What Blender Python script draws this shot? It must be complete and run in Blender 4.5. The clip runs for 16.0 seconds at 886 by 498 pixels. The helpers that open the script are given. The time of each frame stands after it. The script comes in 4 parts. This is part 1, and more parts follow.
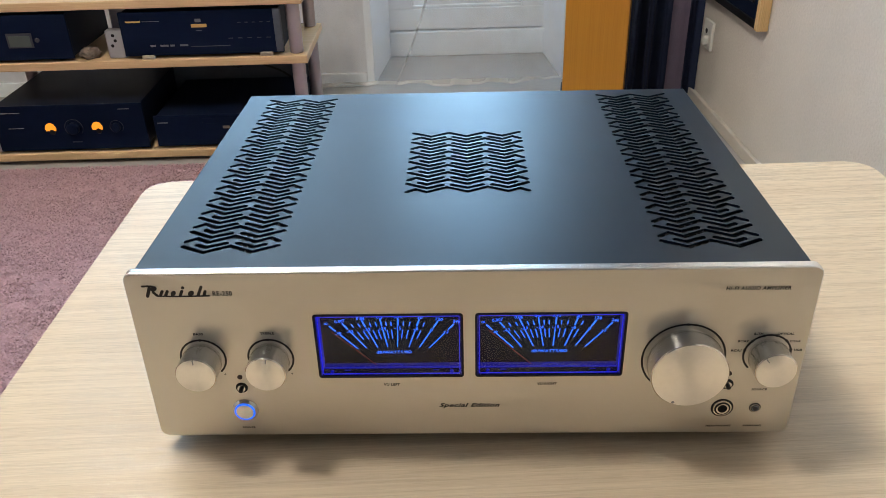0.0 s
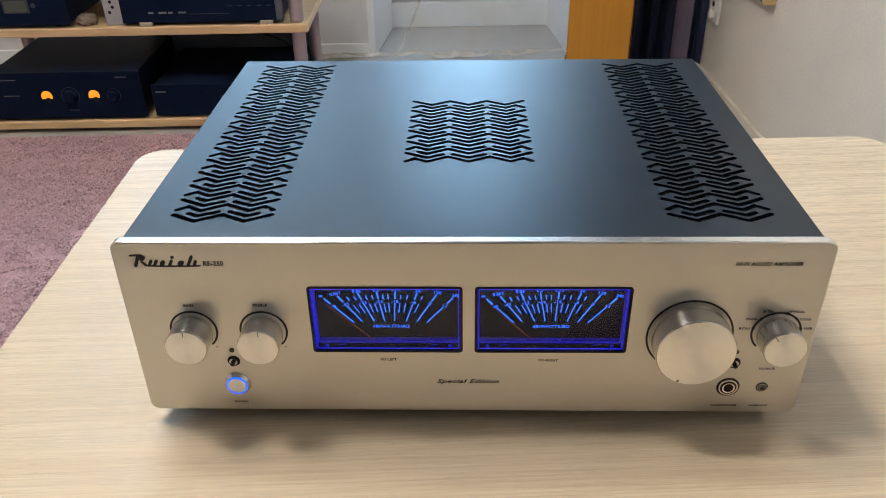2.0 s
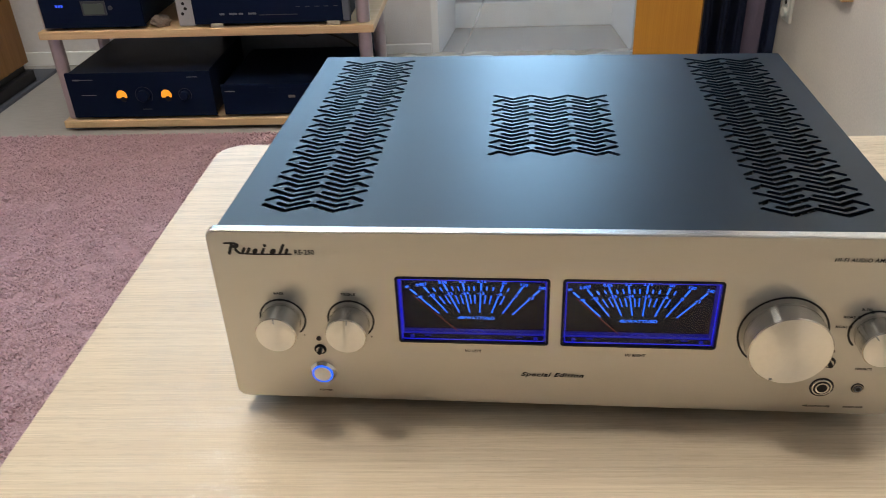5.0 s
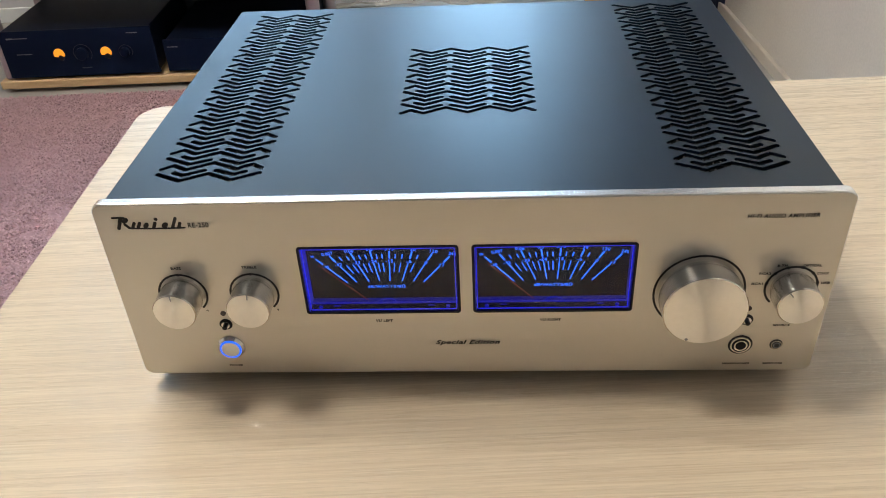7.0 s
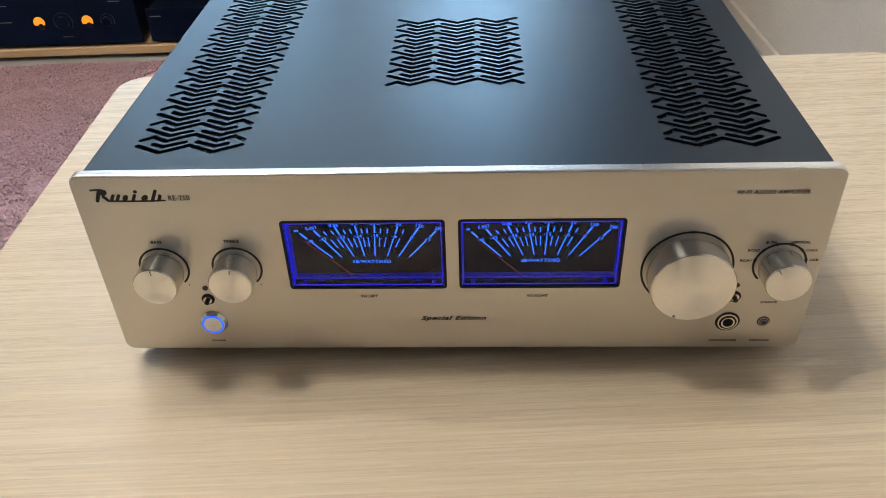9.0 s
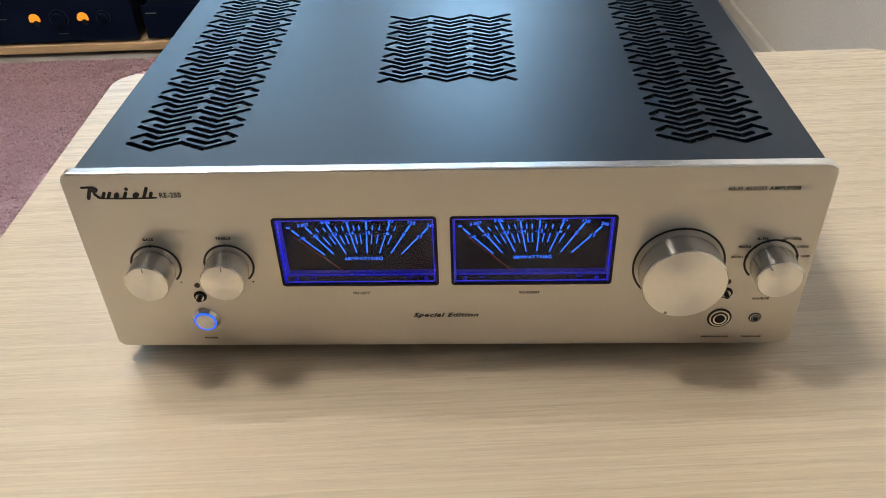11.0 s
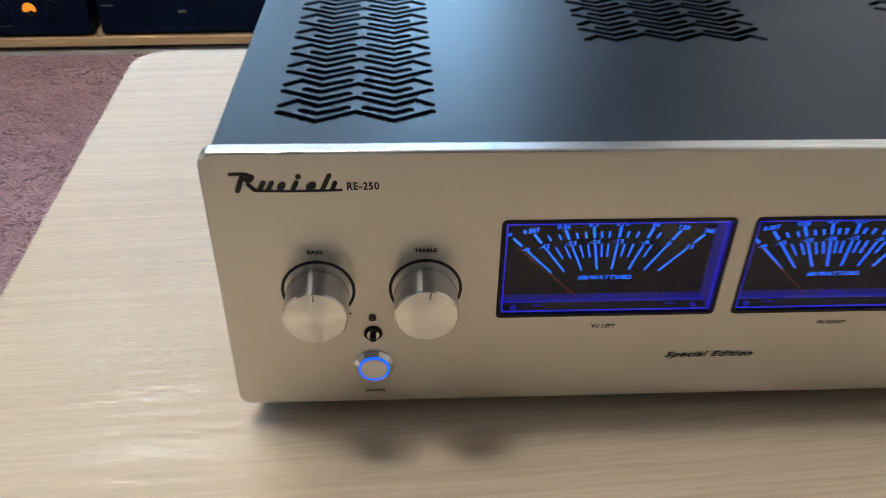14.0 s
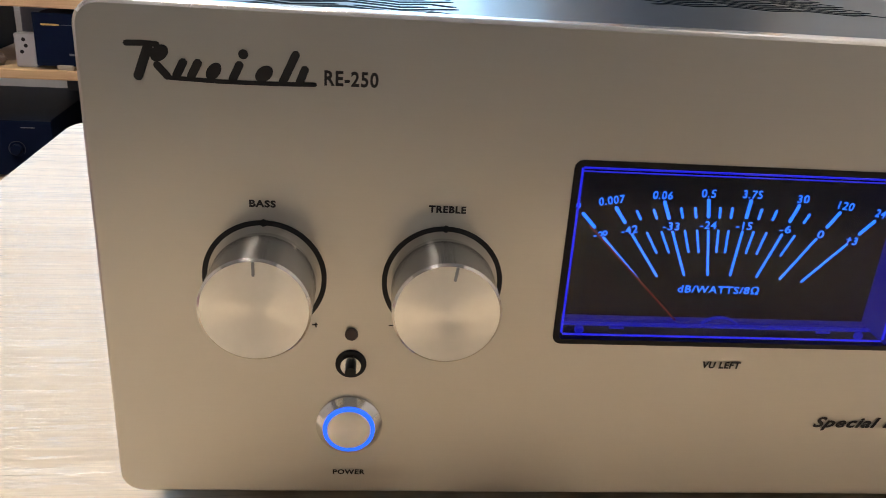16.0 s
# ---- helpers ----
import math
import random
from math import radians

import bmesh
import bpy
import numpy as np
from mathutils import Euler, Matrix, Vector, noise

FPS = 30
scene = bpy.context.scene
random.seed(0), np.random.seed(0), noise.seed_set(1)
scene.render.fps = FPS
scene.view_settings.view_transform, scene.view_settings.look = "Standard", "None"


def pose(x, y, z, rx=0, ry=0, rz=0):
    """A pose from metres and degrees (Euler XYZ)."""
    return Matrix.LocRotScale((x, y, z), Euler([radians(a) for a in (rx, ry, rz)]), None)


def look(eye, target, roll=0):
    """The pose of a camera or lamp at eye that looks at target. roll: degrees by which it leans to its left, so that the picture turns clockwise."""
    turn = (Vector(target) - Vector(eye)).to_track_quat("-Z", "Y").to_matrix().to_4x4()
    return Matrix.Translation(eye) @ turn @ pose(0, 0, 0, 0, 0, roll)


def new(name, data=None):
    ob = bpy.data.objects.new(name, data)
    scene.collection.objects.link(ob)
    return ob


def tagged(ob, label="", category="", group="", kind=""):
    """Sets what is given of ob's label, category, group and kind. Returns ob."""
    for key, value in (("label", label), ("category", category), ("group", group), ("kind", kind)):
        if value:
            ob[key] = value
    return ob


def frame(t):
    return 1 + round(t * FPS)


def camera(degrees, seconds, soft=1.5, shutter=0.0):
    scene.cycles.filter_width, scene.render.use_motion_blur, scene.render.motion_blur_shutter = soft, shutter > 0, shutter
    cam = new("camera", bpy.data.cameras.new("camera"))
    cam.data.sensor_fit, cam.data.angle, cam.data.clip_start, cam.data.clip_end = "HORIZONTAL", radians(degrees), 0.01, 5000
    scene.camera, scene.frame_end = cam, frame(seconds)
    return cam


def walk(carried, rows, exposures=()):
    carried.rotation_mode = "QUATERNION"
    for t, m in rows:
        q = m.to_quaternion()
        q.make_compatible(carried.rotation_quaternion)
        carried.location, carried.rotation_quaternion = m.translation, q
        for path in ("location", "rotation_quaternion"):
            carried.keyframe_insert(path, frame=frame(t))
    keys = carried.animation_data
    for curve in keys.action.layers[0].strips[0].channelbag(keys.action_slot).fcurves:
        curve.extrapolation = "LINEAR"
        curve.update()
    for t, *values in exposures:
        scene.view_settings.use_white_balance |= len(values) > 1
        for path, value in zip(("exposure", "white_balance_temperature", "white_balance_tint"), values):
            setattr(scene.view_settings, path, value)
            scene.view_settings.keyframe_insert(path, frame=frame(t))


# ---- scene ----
cam = camera(57.4, 16.0, soft=0.8, shutter=0.5)
PATH = [
    (0, (-0.002, -0.425, 0.412), (-0.058, 1.313, -0.576), -1.6),
    (0.5, (-0.003, -0.426, 0.411), (-0.059, 1.308, -0.584), -1.6),
    (1, (0.0, -0.42, 0.409), (-0.052, 1.306, -0.601), -1.5),
    (1.5, (-0.001, -0.412, 0.404), (-0.046, 1.301, -0.626), -1.2),
    (2, (-0.002, -0.41, 0.401), (-0.059, 1.296, -0.641), -1.0),
    (2.5, (-0.005, -0.407, 0.397), (-0.084, 1.294, -0.651), -0.7),
    (3, (-0.032, -0.421, 0.41), (-0.172, 1.294, -0.608), -0.6),
    (3.2, (-0.059, -0.435, 0.416), (-0.279, 1.288, -0.575), -1.1),
    (5.3, (-0.008, -0.403, 0.395), (-0.188, 1.284, -0.664), -3.0),
    (5.5, (0.002, -0.396, 0.395), (-0.161, 1.281, -0.683), -3.0),
    (6, (0.013, -0.4, 0.401), (-0.138, 1.262, -0.702), -3.4),
    (6.5, (0.017, -0.393, 0.397), (-0.119, 1.257, -0.726), -3.4),
    (7, (0.015, -0.388, 0.391), (-0.104, 1.25, -0.75), -3.2),
    (7.5, (0.016, -0.382, 0.387), (-0.088, 1.244, -0.773), -2.9),
    (8, (0.018, -0.383, 0.387), (-0.076, 1.231, -0.79), -2.6),
    (8.5, (0.018, -0.383, 0.388), (-0.071, 1.224, -0.8), -2.5),
    (9, (0.015, -0.382, 0.387), (-0.072, 1.22, -0.806), -2.3),
    (11.5, (0.019, -0.382, 0.387), (-0.059, 1.216, -0.813), -2.3),
    (12, (0.018, -0.386, 0.391), (-0.052, 1.218, -0.803), -2.3),
    (12.5, (0.014, -0.381, 0.386), (-0.042, 1.228, -0.801), -2.0),
    (13, (-0.025, -0.364, 0.363), (-0.045, 1.251, -0.816), -1.2),
    (13.5, (-0.095, -0.321, 0.333), (-0.066, 1.299, -0.84), -0.2),
    (14, (-0.14, -0.266, 0.303), (-0.042, 1.35, -0.87), 1.2),
    (14.5, (-0.1500, -0.1906, 0.2269), (0.1040, 1.4250, -0.9244), 4.38),
    (15, (-0.1607, -0.1778, 0.2026), (0.1139, 1.5577, -0.7527), 5.70),
    (15.5, (-0.1578, -0.1817, 0.1771), (0.0665, 1.6361, -0.6263), 4.84),
    (16, (-0.1491, -0.1874, 0.1771), (0.0257, 1.6510, -0.5907), 3.91),
]
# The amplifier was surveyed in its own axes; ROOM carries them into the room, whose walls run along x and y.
ROOM = pose(0, 0, 0.52, 0, 0, -2.2)
EXPOSURES = [(0, 0.03, 6500, 10), (2.5, 0.02, 6500, 10), (3, -0.13, 6400, 10), (5.4, -0.03, 6500, 10), (7, 0.0, 6500, 10), (8, -0.10, 6500, 10), (12.5, -0.10, 6420, 10), (13, -0.17, 6330, 10), (14, -0.32, 6150, 11), (15, -0.26, 6000, 12), (15.5, -0.06, 6480, 13), (16, 0.0, 6600, 14)]
walk(cam, [(t, ROOM @ look(eye, target, roll)) for t, eye, target, roll in PATH], EXPOSURES)
TABLE_Z = 0.531

# ---- light ----
world = bpy.data.worlds.new("sky")
scene.world = world
world.use_nodes = True
wn = world.node_tree.nodes
sky = wn.new("ShaderNodeTexSky")
sky.sky_type, sky.sun_disc = "NISHITA", False
sky.sun_elevation, sky.sun_rotation = radians(25), radians(200)
world.node_tree.links.new(sky.outputs[0], wn["Background"].inputs[0])
wn["Background"].inputs[1].default_value = 0.10
DAY, OPAL, OPAL_NORTH, GLOBE_FILL = 22.0, 288.0, 166.0, 37.0


def lamp_area(name, m, sx, sy, watts, colour):
    data = bpy.data.lights.new(name, "AREA")
    data.shape, data.size, data.size_y, data.energy, data.color = "RECTANGLE", sx, sy, watts, colour
    ob = new(name, data)
    ob.matrix_world = m
    return ob


# daylight in the glazing of the balcony door and of the window beside it
BLUE = (0.40, 0.69, 1.0)
lamp_area("daylight", look((0.12, 2.93, 1.47), (0.12, 0, 1.47)), 0.42, 1.02, DAY * 0.72, BLUE)
lamp_area("daylight", look((-1.03, 2.93, 1.49), (-1.03, 0, 1.49)), 1.20, 1.20, DAY * 0.92, BLUE)
scene.view_settings.exposure = 0.0


# ---- materials ----
def nodes_of(name):
    m = bpy.data.materials.new(name)
    m.use_nodes = True
    return m, m.node_tree.nodes, m.node_tree.links, m.node_tree.nodes["Principled BSDF"]


def surface(name, colour, rough=0.5, metal=0.0, vary=0.12, grain=(300, 300, 300), stain=(6, 6, 6), bump=0.1, deep=0.0005,
            rough_vary=0.08, aniso=0.0, specular=0.5, coat=0.0, spun=False):
    """A surface with fine grain, broad stains and relief; grain and stain are cells to the metre along each axis."""
    m, n, link, p = nodes_of(name)
    co = n.new("ShaderNodeTexCoord")

    def cloud(scale, detail):
        mp, t = n.new("ShaderNodeMapping"), n.new("ShaderNodeTexNoise")
        mp.inputs["Scale"].default_value = scale
        t.inputs["Scale"].default_value, t.inputs["Detail"].default_value = 1.0, detail
        link.new(co.outputs["Object"], mp.inputs["Vector"])
        link.new(mp.outputs[0], t.inputs["Vector"])
        return t.outputs[0]

    fine, broad = cloud(grain, 4), cloud(stain, 3)
    mix = n.new("ShaderNodeMath")
    mix.operation = "MULTIPLY_ADD"
    link.new(fine, mix.inputs[0])
    mix.inputs[1].default_value = 0.55
    half = n.new("ShaderNodeMath")
    half.operation = "MULTIPLY"
    half.inputs[1].default_value = 0.45
    link.new(broad, half.inputs[0])
    link.new(half.outputs[0], mix.inputs[2])
    ramp = n.new("ShaderNodeValToRGB")
    lo, hi = ramp.color_ramp.elements
    lo.position, hi.position = 0.3, 0.7
    lo.color = (*[c * (1 - vary) for c in colour], 1)
    hi.color = (*[min(1, c * (1 + vary)) for c in colour], 1)
    link.new(mix.outputs[0], ramp.inputs[0])
    link.new(ramp.outputs[0], p.inputs["Base Color"])
    rr = n.new("ShaderNodeMapRange")
    rr.inputs["To Min"].default_value, rr.inputs["To Max"].default_value = max(0.02, rough - rough_vary), min(1, rough + rough_vary)
    link.new(mix.outputs[0], rr.inputs[0])
    link.new(rr.outputs[0], p.inputs["Roughness"])
    if bump:
        b = n.new("ShaderNodeBump")
        b.inputs["Strength"].default_value, b.inputs["Distance"].default_value = bump, deep
        link.new(fine, b.inputs["Height"])
        link.new(b.outputs[0], p.inputs["Normal"])
    p.inputs["Metallic"].default_value = metal
    p.inputs["Specular IOR Level"].default_value = specular
    p.inputs["Coat Weight"].default_value = coat
    if aniso:
        p.inputs["Anisotropic"].default_value = aniso
        if spun:
            away, flat, turn = n.new("ShaderNodeVectorMath"), n.new("ShaderNodeVectorMath"), n.new("ShaderNodeVectorTransform")
            away.operation, flat.operation = "SUBTRACT", "MULTIPLY"
            away.inputs[1].default_value, flat.inputs[1].default_value = (0.5, 0.5, 0.5), (1, 0, 1)
            turn.vector_type, turn.convert_from, turn.convert_to = "VECTOR", "OBJECT", "WORLD"
            link.new(co.outputs["Generated"], away.inputs[0])
            link.new(away.outputs[0], flat.inputs[0])
            link.new(flat.outputs[0], turn.inputs[0])
            link.new(turn.outputs[0], p.inputs["Tangent"])
        else:
            line = n.new("ShaderNodeCombineXYZ")
            line.inputs[0].default_value, line.inputs[1].default_value = 0.038, 1.0
            link.new(line.outputs[0], p.inputs["Tangent"])
    return m


def glow(name, colour, strength):
    m, n, link, p = nodes_of(name)
    p.inputs["Base Color"].default_value = (*[c * 0.04 for c in colour], 1)
    p.inputs["Emission Color"].default_value = (*colour, 1)
    p.inputs["Emission Strength"].default_value = strength
    return m


def clear(name, tint, rough=0.02, ior=1.45, amount=1.0):
    m, n, link, p = nodes_of(name)
    p.inputs["Base Color"].default_value = (*tint, 1)
    p.inputs["Roughness"].default_value = rough
    p.inputs["IOR"].default_value = ior
    p.inputs["Transmission Weight"].default_value = amount
    return m


M_PANEL = surface("satin_aluminium", (0.615, 0.588, 0.55), 0.36, 1.0, 0.02, (60, 60, 2500), (9, 9, 9), 0.03, 0.0002, 0.03)
M_EDGE = surface("milled_aluminium", (0.86, 0.86, 0.86), 0.26, 1.0, 0.03, (900, 900, 900), (20, 20, 20), 0.0, 0.0002, 0.05)
M_KNOB = surface("turned_aluminium", (0.74, 0.73, 0.71), 0.18, 1.0, 0.03, (700, 2500, 700), (40, 40, 40), 0.02, 0.0002, 0.02, aniso=1.0)
M_CAP = surface("spun_aluminium", (0.97, 0.945, 0.905), 0.34, 1.0, 0.03, (300, 300, 300), (40, 40, 40), 0.0, 0.0002, 0.01, aniso=1.0, spun=True)
# Blue in base and specular tint stands in for daylight reflected by the cover.
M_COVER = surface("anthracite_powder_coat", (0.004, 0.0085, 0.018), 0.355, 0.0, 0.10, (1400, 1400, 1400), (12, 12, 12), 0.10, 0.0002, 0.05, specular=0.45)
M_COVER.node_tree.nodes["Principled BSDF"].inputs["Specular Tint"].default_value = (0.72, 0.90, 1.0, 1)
M_BLACK = surface("black_plastic", (0.008, 0.008, 0.010), 0.4, 0.0, 0.2, (500, 500, 500), (20, 20, 20), 0.04, specular=0.25)
M_INK = surface("black_print", (0.008, 0.008, 0.012), 0.6, 0.0, 0.2, (900, 900, 900), (30, 30, 30), 0.0)
M_DARK = surface("dark_interior", (0.006, 0.006, 0.007), 0.7, 0.0, 0.3, (90, 90, 90), (20, 20, 20), 0.05)
M_FIN = surface("extruded_heatsink", (0.004, 0.004, 0.005), 0.6, 0.0, 0.2, (300, 300, 300), (20, 20, 20), 0.05)
M_CHROME = surface("chromed_steel", (0.75, 0.75, 0.75), 0.16, 1.0, 0.03, (300, 300, 300), (30, 30, 30), 0.01)
# Faint blue in the base stands for haze from the meter's own lighting.
M_DIAL = surface("smoked_dial", (0.0055, 0.0055, 0.0095), 0.5, 0.0, 0.15, (400, 400, 400), (20, 20, 20), 0.02, specular=0.2)
M_SCALE = glow("blue_backlit_print", (0.008, 0.125, 1.0), 2.2)
M_GLOW = glow("blue_edge_light", (0.006, 0.012, 1.0), 0.30)
M_GLOWDIM = glow("dim_blue_acrylic", (0.012, 0.012, 1.0), 0.14)
M_GLOWLINE = glow("blue_edge_line", (0.015, 0.02, 1.0), 0.75)
M_RING = glow("blue_power_ring", (0.012, 0.115, 1.0), 1.55)
M_NEEDLE = surface("dark_red_lacquer", (0.30, 0.02, 0.02), 0.5, 0.0, 0.05, bump=0.0)
M_GLASS = clear("meter_glass", (1, 1, 1), 0.03, 1.28)
M_PANE = clear("window_glass", (1, 1, 1), 0.0)
M_GREY_LED = surface("unlit_lamp", (0.03, 0.012, 0.018), 0.3, 0.0, 0.1, bump=0.0)


def wood(name, light, dark, along=0, rough=0.36, fine=1.0, relief=0.5, coat=0.15, gloss=0.25, streaks=False, turn=0.0):
    """Straight-grained board: broad figure, streaks and pores drawn out along one axis. streaks: lacquer that shines along the pores; turn: the grain's lean in degrees."""
    m, n, link, p = nodes_of(name)
    co = n.new("ShaderNodeTexCoord")

    def cloud(length, across, detail, warp=0.0):
        mp, t = n.new("ShaderNodeMapping"), n.new("ShaderNodeTexNoise")
        k = [across * fine] * 3
        k[along] = length * fine
        mp.inputs["Scale"].default_value = k
        lean = n.new("ShaderNodeMapping")
        lean.inputs["Rotation"].default_value = (0, 0, radians(-turn))
        t.inputs["Scale"].default_value, t.inputs["Detail"].default_value, t.inputs["Distortion"].default_value = 1.0, detail, warp
        link.new(co.outputs["Object"], lean.inputs["Vector"])
        link.new(lean.outputs[0], mp.inputs["Vector"])
        link.new(mp.outputs[0], t.inputs["Vector"])
        return t.outputs[0]

    def sums(a, ka, b, kb):
        x, y = n.new("ShaderNodeMath"), n.new("ShaderNodeMath")
        x.operation, y.operation = "MULTIPLY", "MULTIPLY_ADD"
        x.inputs[1].default_value, y.inputs[1].default_value = kb, ka
        link.new(b, x.inputs[0])
        link.new(a, y.inputs[0])
        link.new(x.outputs[0], y.inputs[2])
        return y.outputs[0]

    figure, streak, pore, hair = cloud(0.9, 16, 4, 0.5), cloud(2.6, 95, 5, 0.25), cloud(16, 1050, 2), cloud(4.2, 560, 3, 0.3)
    tone = sums(sums(figure, 0.40, streak, 0.60), 0.40, sums(hair, 0.45, pore, 0.55), 0.60)
    ramp = n.new("ShaderNodeValToRGB")
    lo, hi = ramp.color_ramp.elements
    lo.position, hi.position = 0.425, 0.575
    lo.color, hi.color = (*dark, 1), (*light, 1)
    link.new(tone, ramp.inputs[0])
    link.new(ramp.outputs[0], p.inputs["Base Color"])
    rr = n.new("ShaderNodeMapRange")
    rr.inputs["To Min"].default_value, rr.inputs["To Max"].default_value = rough + 0.10, rough - 0.10
    link.new(streak, rr.inputs[0])
    link.new(rr.outputs[0], p.inputs["Roughness"])
    b1, b2 = n.new("ShaderNodeBump"), n.new("ShaderNodeBump")
    b1.inputs["Strength"].default_value, b1.inputs["Distance"].default_value = relief, 0.0006
    b2.inputs["Strength"].default_value, b2.inputs["Distance"].default_value = relief * 0.7, 0.0003
    link.new(streak, b1.inputs["Height"])
    link.new(pore, b2.inputs["Height"])
    link.new(b1.outputs[0], b2.inputs["Normal"])
    link.new(b2.outputs[0], p.inputs["Normal"])
    p.inputs["Specular IOR Level"].default_value = 0.2
    p.inputs["Coat Weight"].default_value = coat
    p.inputs["Coat Roughness"].default_value = gloss
    if streaks:
        shine, cut = sums(cloud(62, 900, 2, 0.5), 0.5, cloud(8, 230, 3, 0.4), 0.5), n.new("ShaderNodeMapRange")
        cut.inputs["From Min"].default_value, cut.inputs["From Max"].default_value = 0.50, 0.555
        cut.inputs["To Min"].default_value, cut.inputs["To Max"].default_value = coat * 0.05, coat
        link.new(shine, cut.inputs[0])
        link.new(cut.outputs[0], p.inputs["Coat Weight"])
        p.inputs["Coat IOR"].default_value = 1.58
        ridge = n.new("ShaderNodeBump")
        ridge.inputs["Strength"].default_value, ridge.inputs["Distance"].default_value = 1.0, 0.0014
        link.new(shine, ridge.inputs["Height"])
        link.new(ridge.outputs[0], p.inputs["Coat Normal"])
    return m


M_OAK = wood("pale_oak_laminate", (0.665, 0.56, 0.425), (0.575, 0.468, 0.345), 0, 0.46, 1.0, 0.25, 1.0, 0.16, True, 1.0)
M_OAKEDGE = wood("pale_oak_edging", (0.70, 0.62, 0.50), (0.58, 0.50, 0.38), 0)
M_BEECH = wood("beech_board", (0.70, 0.50, 0.30), (0.60, 0.41, 0.23), 0, 0.42)
M_ALDER = wood("orange_alder_veneer", (0.56, 0.255, 0.035), (0.515, 0.225, 0.030), 2, 0.38, 0.35, 0.15)
M_SIDEWOOD = wood("brown_side_wood", (0.22, 0.105, 0.030), (0.16, 0.07, 0.018), 2, 0.42, 0.6, 0.15)
M_FRAMEWOOD = wood("light_pine", (0.72, 0.50, 0.25), (0.60, 0.40, 0.18), 2, 0.5)
M_WALLPAPER = surface("beige_textured_wallpaper", (0.69, 0.645, 0.59), 0.75, 0.0, 0.08, (150, 150, 150), (5, 5, 5), 0.6, 0.003)
M_WALL = surface("grey_lilac_paint", (0.68, 0.68, 0.71), 0.8, 0.0, 0.06, (60, 60, 60), (3, 3, 3), 0.15, 0.001)
M_WHITE = surface("white_gloss_paint", (0.84, 0.865, 0.89), 0.4, 0.0, 0.03, (40, 40, 40), (4, 4, 4), 0.05, 0.0005)
M_CEILING = surface("cream_ceiling_paint", (0.42, 0.408, 0.39), 0.9, 0.0, 0.04, (50, 50, 50), (2, 2, 2), 0.1)
M_FLOOR = surface("grey_linoleum", (0.36, 0.345, 0.33), 0.45, 0.0, 0.12, (25, 120, 120), (3, 3, 3), 0.08, 0.0005)
M_BASEBOARD = surface("beige_baseboard", (0.60, 0.55, 0.49), 0.5, 0.0, 0.06, (30, 30, 120), (4, 4, 4), 0.05)
M_RUG = surface("mauve_shag_yarn", (0.47, 0.31, 0.34), 0.9, 0.0, 0.25, (90, 90, 90), (5, 5, 5), 0.3, 0.002, specular=0.1)
# Navy base and blue specular tint put the daylight's cast into the black.
M_GEAR = surface("black_gear_enamel", (0.005, 0.009, 0.024), 0.45, 0.0, 0.2, (300, 300, 300), (10, 10, 10), 0.03, specular=0.06)
M_GEARFACE = surface("black_brushed_face", (0.005, 0.009, 0.025), 0.38, 0.0, 0.15, (20, 20, 900), (10, 10, 10), 0.03, specular=0.06)
for enamel in (M_GEAR, M_GEARFACE):
    enamel.node_tree.nodes["Principled BSDF"].inputs["Specular Tint"].default_value = (0.35, 0.55, 1.0, 1)
M_POST = surface("mauve_grey_metal", (0.46, 0.40, 0.42), 0.32, 0.6, 0.06, (60, 60, 60), (6, 6, 6), 0.03)
M_PRINT = surface("pale_print", (0.15, 0.15, 0.165), 0.6, 0.0, 0.1, bump=0.0)
M_AMBER = glow("amber_meter", (1.0, 0.30, 0.02), 1.25)
M_LCD = surface("green_lcd", (0.07, 0.09, 0.075), 0.3, 0.0, 0.06, bump=0.0)
M_GOLD = surface("gold_badge", (0.75, 0.48, 0.16), 0.4, 0.3, 0.1, bump=0.0)
M_BLUE_LED = glow("blue_indicator", (0.03, 0.10, 1.0), 1.2)
M_NAVY = surface("navy_curtain_cloth", (0.030, 0.040, 0.085), 0.85, 0.0, 0.2, (700, 700, 60), (6, 6, 6), 0.2, 0.001, specular=0.2)
M_VIOLET = surface("slate_violet_cloth", (0.155, 0.125, 0.185), 0.85, 0.0, 0.12, (700, 700, 60), (6, 6, 6), 0.2, 0.001, specular=0.2)
M_SOCKET = surface("white_plastic", (0.78, 0.77, 0.72), 0.35, 0.0, 0.03, (50, 50, 50), (9, 9, 9), 0.0)
M_GREYBOX = surface("grey_sheet_metal", (0.32, 0.34, 0.38), 0.5, 0.2, 0.06, (80, 80, 80), (9, 9, 9), 0.04)
M_CLOTH = surface("brown_grey_cloth", (0.20, 0.155, 0.13), 0.9, 0.0, 0.2, (200, 200, 200), (20, 20, 20), 0.3, 0.001)
M_OPAL = glow("lit_tube", (1.0, 0.925, 0.79), OPAL)
M_OPAL_NORTH = glow("dimmer_lit_tube", (1.0, 0.925, 0.79), OPAL_NORTH)
M_GLOBE_FILL = glow("fill_globe", (1.0, 0.93, 0.80), GLOBE_FILL)
M_CABLE = surface("black_cable", (0.012, 0.012, 0.013), 0.5, 0.0, 0.1, bump=0.0)


M_FAINT = surface("faint_grey_print", (0.035, 0.037, 0.05), 0.6, 0.0, 0.1, bump=0.0)
M_PALE = surface("dull_pale_plastic", (0.36, 0.36, 0.38), 0.5, 0.0, 0.05, (50, 50, 50), (20, 20, 20), 0.0)
M_TAN = surface("dull_tan_plastic", (0.36, 0.31, 0.25), 0.5, 0.0, 0.05, (50, 50, 50), (20, 20, 20), 0.0)
